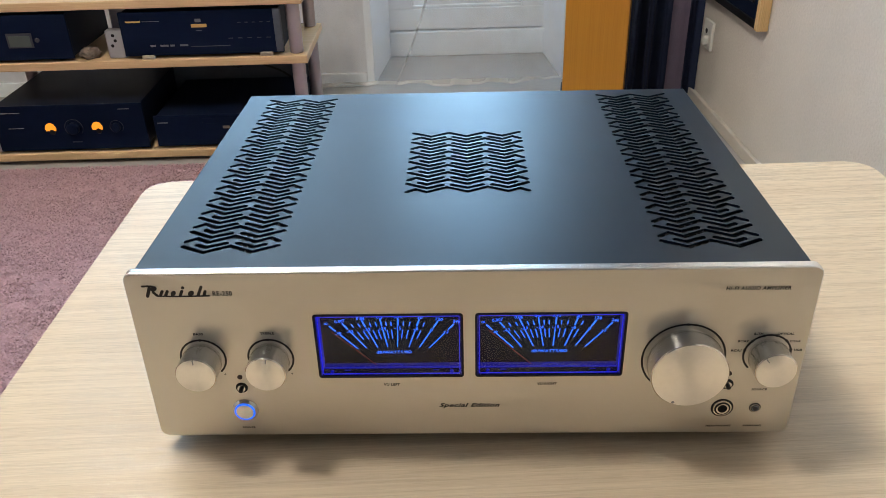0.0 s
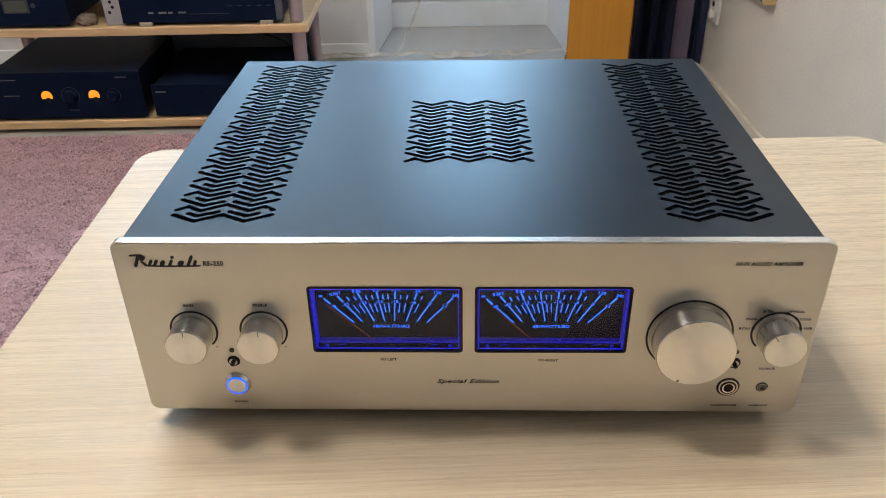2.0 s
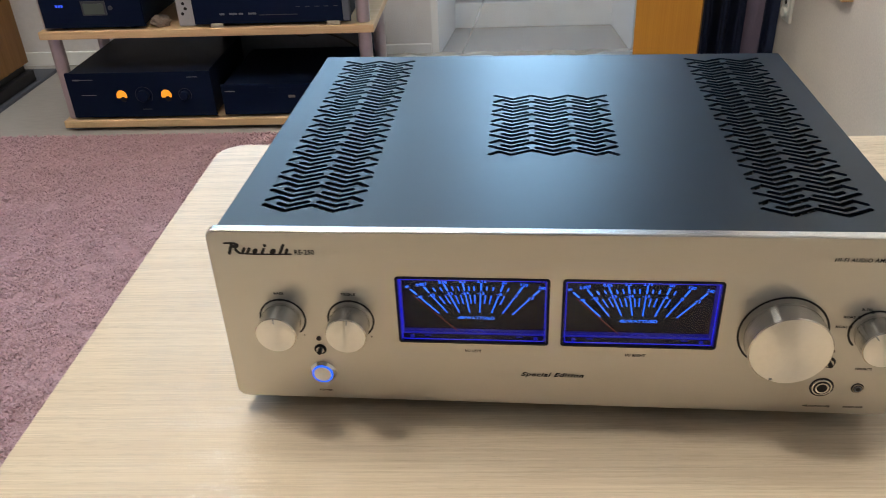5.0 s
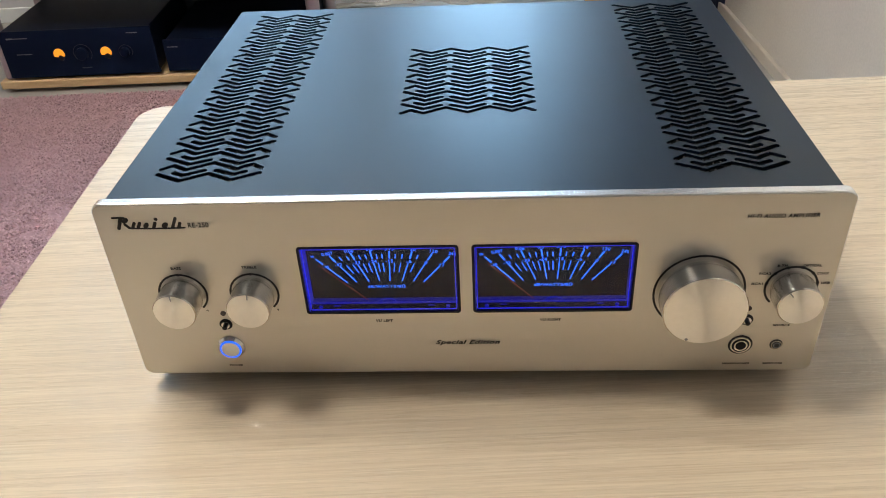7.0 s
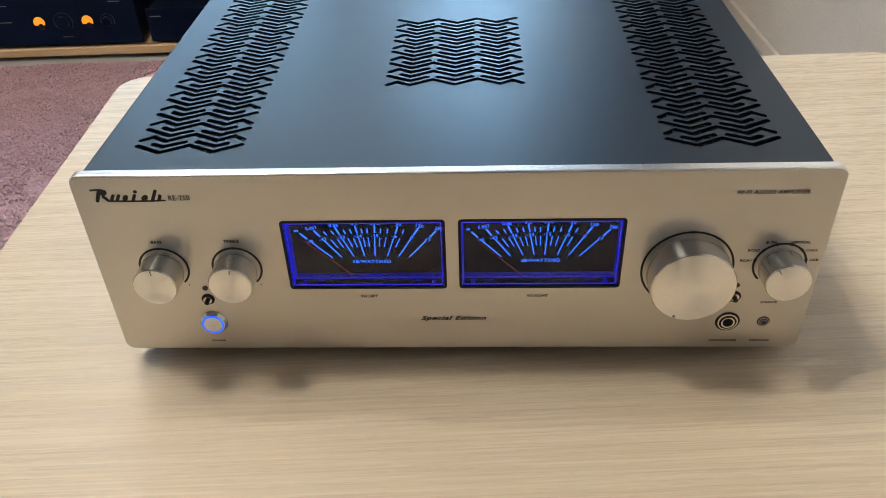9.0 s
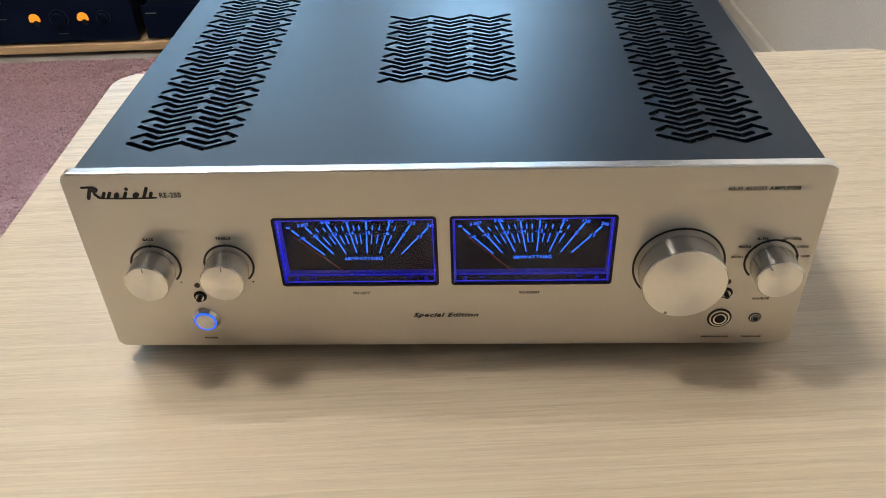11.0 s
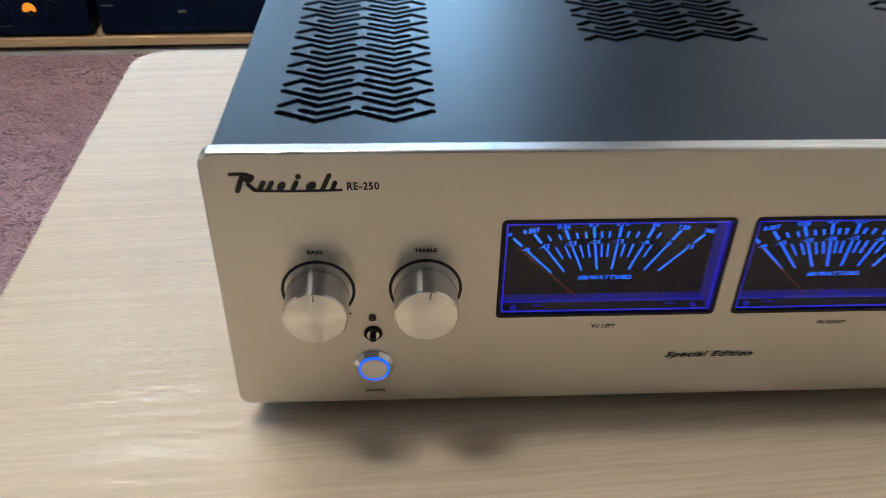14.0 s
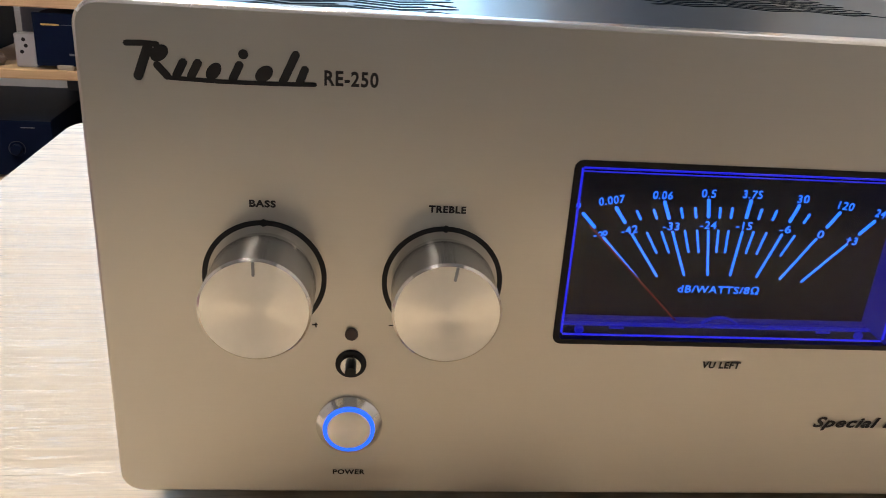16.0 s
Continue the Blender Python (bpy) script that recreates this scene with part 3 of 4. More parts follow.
yarn, yn, ylink, yp = nodes_of("mauve_yarn_strands")
geo, yr = yn.new("ShaderNodeNewGeometry"), yn.new("ShaderNodeValToRGB")
yr.color_ramp.elements[0].color, yr.color_ramp.elements[1].color = (0.53, 0.355, 0.39, 1), (0.585, 0.405, 0.445, 1)
ylink.new(geo.outputs["Random Per Island"], yr.inputs[0])
ylink.new(yr.outputs[0], yp.inputs["Base Color"])
yp.inputs["Roughness"].default_value = 0.9
yp.inputs["Specular IOR Level"].default_value = 0.1
for spot, seed in (((330000, -1.75, RX1, 0.0, RY1), 4), ((50000, RX0, -1.75, RY0, RY1), 5), ((30000, -1.75, RX1, RY0, 0.0), 6)):
    pile_me = pile(*spot, seed)
    pile_me.materials.append(yarn)
    pile_ob = new("shag", pile_me)
    pile_ob.parent = rug
    tagged(pile_ob, kind="stuff")

# ---- table ----
table = thing("table", pose(0.0685, 0.083, 0), "low table with a pale oak laminate top", "table")
TW, TD = 0.4315, 0.383
top_loops = [(round_rect(-TW + e, TW - e, -TD + e, TD - e, 0.032 - e, 8), z) for e, z in ((0.0012, TABLE_Z), (0.0, TABLE_Z - 0.0012), (0.0, TABLE_Z - 0.022), (0.001, TABLE_Z - 0.023))]
part("tabletop", plate(top_loops, [], up=True), M_OAK, table)
for sx in (-1, 1):
    for sy in (-1, 1):
        part("leg", box(sx * 0.36 - 0.025, sx * 0.36 + 0.025, sy * 0.31 - 0.025, sy * 0.31 + 0.025, 0.0, TABLE_Z - 0.023, 0.004), M_OAKEDGE, table)
for sy in (-1, 1):
    part("apron", box(-0.335, 0.335, sy * 0.31 - 0.009, sy * 0.31 + 0.009, TABLE_Z - 0.083, TABLE_Z - 0.023, 0.002), M_OAKEDGE, table)

# ---- the amplifier on the table ----
amp = thing("amplifier", ROOM @ pose(0, 0, TABLE_Z - 0.52), "silver-fronted stereo amplifier with blue lit meters, standing on the table", "amplifier")
W, LOW, TOP, SKIN = 0.2165, 0.0114, 0.1443, 0.0062
CW, CTOP, CBACK = 0.2142, 0.1392, 0.350
METERS = ((-0.0998, -0.0047), (0.0040, 0.0995))
MZ0, MZ1 = 0.0622, 0.1120
holes = [round_rect(x0, x1, MZ0, MZ1, 0.0016, 4) for x0, x1 in METERS]
fascia = [(round_rect(-W + e, W - e, LOW + e, TOP - e, 0.0062 - e, 8), d) for e, d in ((0.0010, 0.0), (0.0003, 0.0005), (0.0, 0.0012), (0.0, SKIN))]
face = part("front_panel", plate(fascia, holes), M_PANEL, amp, "satin silver aluminium front panel")
face.data.materials.append(M_EDGE)
for poly in face.data.polygons:
    if poly.normal.z > 0.3 and poly.center.z > TOP - 0.003:
        poly.material_index = 1


def zigzag(x0, x1, cols, lines, first, y0, pitch, width):
    """Chevron slots: lines of V shapes. The ends run out, stop short or hook, line by line; every other line is parted between its Vs."""
    rise, out = 0.0085, []
    w = (x1 - x0) / cols
    for k in range(lines):
        i, y, run = first + k, y0 + pitch * k, []
        for c in range(cols):
            a, m, z = x0 + w * c, x0 + w * (c + 0.5), x0 + w * (c + 1)
            ends = {0: [(0.0, rise)], 1: [(0.29, rise * 0.40)], 2: [(0.01, rise * 0.12), (0.215, rise * 0.66)]}[i % 3]
            left = [(a + w * f, y + h) for f, h in ends]
            right = [(z - w * f, y + h) for f, h in ends[::-1]]
            inner = (i % 2 == 0)
            if c > 0:
                left = [(a, y + rise)] if inner else [(a + 0.12 * w, y + rise * 0.66)]
            if c < cols - 1:
                right = [(z, y + rise)] if inner else [(z - 0.12 * w, y + rise * 0.66)]
            if inner and c > 0:
                left = []
            run += left + [(m, y)] + right
            if not (inner and c < cols - 1):
                out.append(stroke(run, width))
                run = []
    return out


PITCH = 0.00695
slots = zigzag(-0.191, -0.127, 2, 43, 0, 0.0345, PITCH, 0.0040) + zigzag(0.127, 0.191, 2, 43, 0, 0.0345, PITCH, 0.0040)
slots += zigzag(-0.046, 0.046, 3, 17, 2, 0.1215, PITCH, 0.0040)
lid = [([(-CW + e, SKIN + 0.0003), (CW - e, SKIN + 0.0003), (CW - e, CBACK - e), (-CW + e, CBACK - e)], z) for e, z in ((0.0009, CTOP), (0.0002, CTOP - 0.0004), (0.0, CTOP - 0.0012), (0.0, CTOP - 0.0016))]
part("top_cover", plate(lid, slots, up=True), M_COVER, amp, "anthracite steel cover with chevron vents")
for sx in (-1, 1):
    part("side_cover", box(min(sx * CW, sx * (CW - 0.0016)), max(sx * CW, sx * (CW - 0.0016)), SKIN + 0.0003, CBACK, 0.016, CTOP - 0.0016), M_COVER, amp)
part("chassis", box(-CW + 0.002, CW - 0.002, SKIN + 0.001, CBACK - 0.002, 0.014, 0.017), M_DARK, amp)
part("rear_panel", box(-CW + 0.002, CW - 0.002, CBACK - 0.003, CBACK - 0.001, 0.017, CTOP - 0.0018), M_DARK, amp)
for sx in (-0.17, 0.17):
    for y in (0.045, 0.30):
        part("foot", lathe([(0.016, 0.0), (0.018, 0.002), (0.018, 0.012), (0.015, 0.0145)], (sx, y, 0.0), "Z", 28), M_BLACK, amp, smooth=True)
# what the vents let one see of the inside
for sx in (-1, 1):
    sink = part("heatsink", box(sx * 0.160 - 0.038, sx * 0.160 + 0.038, 0.05, 0.33, 0.030, 0.045), M_FIN, amp, "finned dark heatsink")
    for k in range(13):
        x = sx * 0.160 - 0.036 + 0.006 * k
        part("fin", box(x - 0.0008, x + 0.0008, 0.05, 0.33, 0.045, 0.095), M_FIN, sink)
part("transformer", lathe([(0.02, 0.02), (0.055, 0.02), (0.062, 0.03), (0.062, 0.085), (0.055, 0.095), (0.02, 0.095)], (0, 0.185, 0.0), "Z", 40), M_FIN, amp, smooth=True)
for k in range(4):
    part("screw", lathe([(0.004, 0.095), (0.004, 0.099), (0.003, 0.100)], (-0.03 + 0.02 * k, 0.155 + 0.012 * (k % 2), 0.0), "Z", 14), M_CHROME, amp, "bright screw head", smooth=True)

for x, y in ((0.1315, 0.086), (0.1335, 0.094), (0.1310, 0.138), (0.1320, 0.166), (0.1345, 0.173), (-0.1330, 0.105), (-0.1560, 0.160)):
    part("screw", lathe([(0.0019, 0.112), (0.0019, 0.119), (0.0012, 0.1205)], (x, y, 0.0), "Z", 12), M_CHROME, amp, "bright screw head", smooth=True)


def knob(name, x, z, r, deep, mark, label, ring):
    """Turned knob in a printed ring; mark: the pointer's lean in degrees."""
    body = part(name, lathe([(r * 0.93, 0.0), (r * 0.93, 0.0035), (r, 0.0040), (r, deep - 0.0006), (r - 0.0006, deep), (r * 0.5, deep), (0.0005, deep)], (x, 0, z), seg=96), M_KNOB, amp, label, smooth=True)
    body.data.materials.append(M_CAP)
    for poly in body.data.polygons:
        if poly.normal.y < -0.9 and poly.center.y < -deep + 0.001:
            poly.material_index = 1
    a = radians(90 + mark)
    p = [(x + math.cos(a) * r * f, z + math.sin(a) * r * f) for f in (0.70, 0.93)]
    if mark is not None and r < 0.02:
        part("pointer", ribbon(p, 0.0007, -deep - 0.00015, 0.0003), M_GREYBOX, body, "engraved pointer line")
    circle = [(x + math.cos(t) * ring, z + math.sin(t) * ring) for t in [radians(-45 + 270 * k / 72) for k in range(73)]]
    part("printed_ring", ribbon(circle, 0.0013, -0.0002, 0.0002), M_INK, amp)
    return body


knob("bass_knob", -0.1757, 0.0785, 0.0131, 0.0185, 0, "brushed aluminium bass knob", 0.0148)
knob("treble_knob", -0.1309, 0.0785, 0.0131, 0.0180, -8, "brushed aluminium treble knob", 0.0148)
knob("volume_knob", 0.1386, 0.0755, 0.0245, 0.0185, 205, "large brushed aluminium volume knob", 0.0267)
knob("source_knob", 0.1918, 0.0785, 0.0131, 0.0185, 38, "brushed aluminium source knob", 0.0150)
nick = part("pointer_nick", lathe([(0.0010, 0.0185), (0.0010, 0.0187)], (0.1300, 0, 0.0545), seg=12), M_GREYBOX, amp, "small pointer dimple")


def dot(x, z, r, material=M_INK, name="printed_dot", y=0.0004):
    return part(name, lathe([(r, 0.0), (r, y)], (x, 0, z), seg=24), material, amp)


for x, z, r in ((-0.1757, 0.0933, 0.0009), (-0.1309, 0.0933, 0.0009), (0.1386, 0.1022, 0.0009)):
    dot(x, z, r)
for k in range(6):
    a = radians(180 - 12 - 31 * k)
    dot(0.1918 + 0.0150 * math.cos(a), 0.0785 + 0.0150 * math.sin(a), 0.0010)

# lettering of the front panel
YT = -0.00025


def word(body, x0, x1, z, h, shear=0.0, bold=0.046):
    return letters(body, (x0 + x1) / 2, z, x1 - x0, h, YT, M_INK, amp, shear=shear, bold=bold)


word("RE-250", -0.1612, -0.1488, 0.1294, 0.0036, 0.0, 0.03)
word("HI-FI AUDIO AMPLIFIER", 0.1583, 0.1981, 0.1292, 0.0028, 0.15, 0.028)
word("BASS", -0.1790, -0.1726, 0.0983, 0.0019)
word("TREBLE", -0.1355, -0.1262, 0.0985, 0.0019)
word("POWER", -0.1581, -0.1491, 0.0190, 0.0017, 0.0, 0.038)
word("VU LEFT", -0.0577, -0.0468, 0.0559, 0.0022, 0.12, 0.044)
word("VU RIGHT", 0.0445, 0.0575, 0.0556, 0.0022, 0.12, 0.044)
word("Special Edition", -0.0212, 0.0198, 0.0372, 0.0046, 0.36, 0.038)
word("HEADPHONES", 0.1607, 0.1776, 0.0180, 0.0016)
word("SAMPLING", 0.1857, 0.1980, 0.0180, 0.0016)
word("SOURCE", 0.1866, 0.1967, 0.0494, 0.0017)
word("RCA1", 0.1684, 0.1750, 0.0816, 0.0019)
word("RCA2", 0.1716, 0.1785, 0.0890, 0.0019)
word("B-TH", 0.1811, 0.1868, 0.0946, 0.0019)
word("OPTICAL", 0.1958, 0.2064, 0.0945, 0.0019)
word("COAX", 0.2045, 0.2116, 0.0887, 0.0019)
word("USB", 0.2084, 0.2136, 0.0817, 0.0019)
for s in (-1, 1):
    part("printed_mark", ribbon([(-0.1757 + 0.0125 * s - 0.0006, 0.0655), (-0.1757 + 0.0125 * s + 0.0006, 0.0655)], 0.0003, YT, 0.0002), M_INK, amp)
    part("printed_mark", ribbon([(-0.1309 + 0.0125 * s - 0.0006, 0.0658), (-0.1309 + 0.0125 * s + 0.0006, 0.0658)], 0.0003, YT, 0.0002), M_INK, amp)
    x = (-0.1757, -0.1309)[(s + 1) // 2] + 0.0128
    part("printed_mark", ribbon([(x, 0.0649), (x, 0.0661)], 0.0003, YT - 0.0001, 0.0002), M_INK, amp)

# maker's mark, as plain slanted strokes and ovals
BX, BZ, BW, BH = -0.2055, 0.1272, 0.0428, 0.0082


def badge_stroke(pts, width):
    way = [(BX + BW * u, BZ + BH * v) for u, v in pts]
    part("badge_shape", ribbon(way, width, YT, 0.0002), M_INK, amp)


def badge_oval(u, v, ru, rv, lean=0.35):
    pts = [(BX + BW * u + ru * math.cos(a) + lean * rv * math.sin(a), BZ + BH * v + rv * math.sin(a)) for a in [2 * math.pi * k / 28 for k in range(28)]]
    part("badge_shape", plate([(pts, YT), (pts, -0.00002)], []), M_INK, amp)


badge_stroke([(0.015, 0.95), (0.10, 0.97), (0.17, 0.95)], 0.0013)
badge_stroke([(0.065, 0.07), (0.125, 0.88)], 0.0021)
badge_oval(0.180, 0.72, 0.0019, 0.0019)
badge_stroke([(0.165, 0.40), (0.215, 0.10)], 0.0017)
for u in (0.262, 0.338):
    badge_stroke([(u, 0.13), (u + 0.037, 0.50)], 0.0019)
badge_oval(0.455, 0.29, 0.0016, 0.0020)
badge_stroke([(0.553, 0.10), (0.590, 0.50)], 0.0019)
badge_oval(0.612, 0.80, 0.0011, 0.0011, 0.0)
badge_oval(0.718, 0.29, 0.0019, 0.0019)
badge_stroke([(0.815, 0.08), (0.885, 0.86)], 0.0019)
badge_stroke([(0.905, 0.10), (0.932, 0.46)], 0.0019)
badge_stroke([(0.23, 0.06), (0.50, 0.02), (0.78, 0.03), (0.985, 0.06)], 0.0010)

# buttons, sockets and small lamps
power = part("power_button", lathe([(0.0090, 0.0), (0.0090, 0.0008), (0.0073, 0.0026), (0.00705, 0.0026), (0.0069, 0.0018)], (-0.1538, 0, 0.0350), seg=56), M_CHROME, amp, "bevelled chrome power button", smooth=True)
ringb = bmesh.new()
join(ringb, plate([([(-0.1538 + 0.0070 * math.cos(a), 0.0350 + 0.0070 * math.sin(a)) for a in [2 * math.pi * k / 56 for k in range(56)]], -0.0030),
                   ([(-0.1538 + 0.0070 * math.cos(a), 0.0350 + 0.0070 * math.sin(a)) for a in [2 * math.pi * k / 56 for k in range(56)]], -0.0020)],
                  [[(-0.1538 + 0.0059 * math.cos(a), 0.0350 + 0.0059 * math.sin(a)) for a in [2 * math.pi * k / 56 for k in range(56)]]]))
part("light_ring", ringb, M_RING, power, "glowing blue ring")
part("button_cap", lathe([(0.0059, 0.0018), (0.0059, 0.0030), (0.0057, 0.0032), (0.0004, 0.0032)], (-0.1538, 0, 0.0350), seg=48), M_CAP, power, smooth=True)
for x in (-0.1537, 0.1700):
    dot(x, 0.0631, 0.0017, M_GREY_LED, "indicator_lamp", 0.0008)
    sw = part("toggle_switch", lathe([(0.0041, 0.0), (0.0041, 0.0005), (0.0038, 0.0007), (0.0028, 0.0007)], (x, 0, 0.0541), seg=32), M_BLACK, amp, smooth=True)
    part("collar", lathe([(0.0028, 0.0007), (0.0027, 0.0016), (0.0018, 0.0016)], (x, 0, 0.0541), seg=28), M_CHROME, sw, smooth=True)
    part("lever", tube([(x, -0.0008, 0.0541), (x, -0.0028, 0.0540), (x, -0.0042, 0.0538)], 0.0015, 12), M_BLACK, sw, smooth=True)
for x, s, nm in ((0.1695, 1.0, "headphone_jack"), (0.1914, 0.52, "sampling_jack")):
    jk = part(nm, lathe([(0.0075 * s, 0.0), (0.0075 * s, 0.0003), (0.0066 * s, 0.0003)], (x, 0, 0.0338), seg=40), M_INK, amp, "black printed ring", smooth=True)
    part("collar", lathe([(0.0064 * s, 0.0003), (0.0062 * s, 0.0010), (0.0054 * s, 0.0010), (0.0052 * s, 0.0004)], (x, 0, 0.0338), seg=36), M_KNOB, jk, smooth=True)
    part("sleeve", lathe([(0.0052 * s, 0.0004), (0.0052 * s, 0.0012), (0.0044 * s, 0.0012)], (x, 0, 0.0338), seg=36), M_BLACK, jk, smooth=True)
    part("rim", lathe([(0.0042 * s, 0.0012), (0.0042 * s, 0.0015), (0.0034 * s, 0.0014)], (x, 0, 0.0338), seg=32), M_CHROME if s == 1 else M_GREYBOX, jk, smooth=True)
    part("bore", lathe([(0.0032 * s, 0.0012), (0.0031 * s, 0.0016)], (x, 0, 0.0338), seg=28), M_BLACK, jk, smooth=True)

# ---- level meters ----
LEAN_MAJOR = (-0.965, -0.733, -0.431, -0.178, 0.061, 0.347, 0.615, 0.880)
LEAN_MINOR = (-0.617, -0.510, -0.342, -0.257, -0.108, -0.036, 0.140, 0.232, 0.442)
WATTS = ("\u221e", "0.007", "0.06", "0.5", "3.75", "30", "120", "240")
DECIBELS = ("-\u221e", "-42", "-33", "-24", "-15", "-6", "0", "+3")
DIAL_Y, HUB, HUB_X = 0.0140, 0.0495, 0.0021


def on_ray(lean, z0, bow):
    """Where the ray of that lean from the hub meets the arc z = z0 - bow x^2."""
    h = z0 - HUB
    for _ in range(8):
        h = z0 - HUB - bow * (lean * h) ** 2
    return lean * h, HUB + h


def meter(x0, x1):
    c = (x0 + x1) / 2
    d0, d1 = DIAL_Y - 0.0003, 0.0002
    rim = [(round_rect(x0 - 0.0006, x1 + 0.0006, MZ0 - 0.0006, MZ1 + 0.0006, 0.0022, 4), -0.0003), (round_rect(x0 - 0.0006, x1 + 0.0006, MZ0 - 0.0006, MZ1 + 0.0006, 0.0022, 4), 0.0006)]
    m = part("level_meter", plate(rim, [round_rect(x0 + 0.0010, x1 - 0.0010, MZ0 + 0.0008, MZ1 - 0.0010, 0.0010, 4)]), M_BLACK, amp, "black-rimmed blue backlit level meter")
    part("dial", box(x0 + 0.0004, x1 - 0.0004, DIAL_Y, DIAL_Y + 0.001, MZ0 - 0.003, MZ1 + 0.003), M_DIAL, m, "dark smoked dial")
    for a0, a1, b0, b1, mt in ((x0, x0 + 0.0012, MZ0, MZ1, M_GLOW), (x1 - 0.0012, x1, MZ0, MZ1, M_GLOWDIM), (x0 + 0.0013, x1 - 0.0013, MZ0 - 0.001, MZ0 + 0.0004, M_BLACK), (x0 + 0.0013, x1 - 0.0013, MZ1 - 0.0002, MZ1 + 0.0012, M_BLACK)):
        part("edge_light", box(a0, a1, 0.0012, DIAL_Y - 0.0002, b0, b1), mt, m, "glowing blue acrylic edge")
    for a0, a1, b0, b1 in ((x0 + 0.0018, x0 + 0.0023, MZ0 + 0.0018, MZ1 - 0.0020), (x1 - 0.0023, x1 - 0.0018, MZ0 + 0.0018, MZ1 - 0.0020), (x0 + 0.0024, x1 - 0.0024, MZ0 + 0.0011, MZ0 + 0.0015), (x0 + 0.0024, x1 - 0.0024, MZ1 - 0.0021, MZ1 - 0.0017), (x0 + 0.0024, x1 - 0.0024, MZ1 - 0.0029, MZ1 - 0.0027)):
        part("edge_line", box(a0, a1, 0.0016, 0.0022, b0, b1), M_GLOWLINE, m, "bright blue edge line")
    part("edge_light", box(x0 + 0.0013, x1 - 0.0013, 0.0085, DIAL_Y - 0.0042, MZ0 + 0.0005, MZ0 + 0.0011), M_GLOW, m, "glowing blue acrylic edge")
    part("lower_strip", box(x0 + 0.0013, x1 - 0.0013, DIAL_Y - 0.0040, DIAL_Y - 0.0006, MZ0 - 0.0004, MZ0 + 0.0016, 0.0006), M_GLOWDIM, m)
    marks = None
    for lean in LEAN_MAJOR:
        for z0, k0, z1, k1, w in ((0.0769, 2.4, 0.0901, 2.4, 0.00062), (0.0943, 2.76, 0.0991, 2.95, 0.00090)):
            p, q = on_ray(lean, z0, k0), on_ray(lean, z1, k1)
            marks = ribbon([(c + HUB_X + p[0], p[1]), (c + HUB_X + q[0], q[1])], w, d0, 0.0002, marks)
    for lean in LEAN_MINOR:
        for z0, z1, w in ((0.0838, 0.0902, 0.00055), (0.0941, 0.0968, 0.00065)):
            p, q = on_ray(lean, z0, 1.9), on_ray(lean, z1, 2.4)
            marks = ribbon([(c + HUB_X + p[0], p[1]), (c + HUB_X + q[0], q[1])], w, d0, 0.0002, marks)
    part("scale_marks", marks, M_SCALE, m, "blue lit scale lines")
    for words, lean, z0, bow, size in [(w, l, 0.1010, 2.5, 1.0) for w, l in zip(WATTS, LEAN_MAJOR)] + [(w, l, 0.0919, 2.75, 1.0) for w, l in zip(DECIBELS, LEAN_MAJOR)]:
        p = on_ray(lean, z0, bow)
        n = len(words)
        letters(words, c + HUB_X + p[0], p[1], 0.00152 * n + 0.0003 * (n < 3) + 0.0006 * ("\u221e" in words) - 0.0006 * ("." in words), 0.0023 if words not in ("\u221e", "-\u221e") else 0.0015, d0, M_SCALE, m, "numeral", 0.0, 0.012, -lean * 13 if abs(lean) > 0.5 else 0)
    letters("dB/WATTS/8\u03a9", c + 0.0013, 0.0724, 0.0237, 0.0024, d0, M_SCALE, m, "scale_name", 0.0, 0.010)
    needle = [(c - 0.0072, 0.0602), (c - 0.0391, 0.0914)]
    part("needle", ribbon(needle, 0.00050, 0.0108, 0.0002), M_NEEDLE, m, "thin dark red needle at rest")
    arc = [(c + 0.0018 + 0.0078 * math.cos(a), MZ0 - 0.0045 + 0.0078 * math.sin(a)) for a in [radians(20 + 140 * k / 20) for k in range(21)]]
    part("hub_cover", ribbon(arc, 0.0004, 0.0095, 0.0010), M_GLOW, m, "clear edge-lit hub cover")
    # Screws and clips glow themselves to show the blue light they catch.
    for dx in (-0.040, 0.040):
        part("dial_screw", lathe([(0.0013, 0.0), (0.0013, 0.0006), (0.0008, 0.0010)], (c + dx, 0.0048, MZ0 + 0.0014), seg=16), M_GLOW, m, smooth=True)
        part("dial_clip", box(c + dx * 0.74 - 0.002, c + dx * 0.74 + 0.002, 0.0044, 0.0050, MZ0 + 0.0018, MZ0 + 0.0023), M_GLOW, m)
    g = part("glass", box(x0 + 0.0002, x1 - 0.0002, 0.0004, 0.0010, MZ0 + 0.0002, MZ1 - 0.0002), M_GLASS, m, "clear flat glass")
    g.visible_shadow = False
    part("meter_box", box(x0 - 0.001, x1 + 0.001, DIAL_Y + 0.002, DIAL_Y + 0.02, MZ0 - 0.004, MZ1 + 0.004), M_BLACK, m)


for ends in METERS:
    meter(*ends)

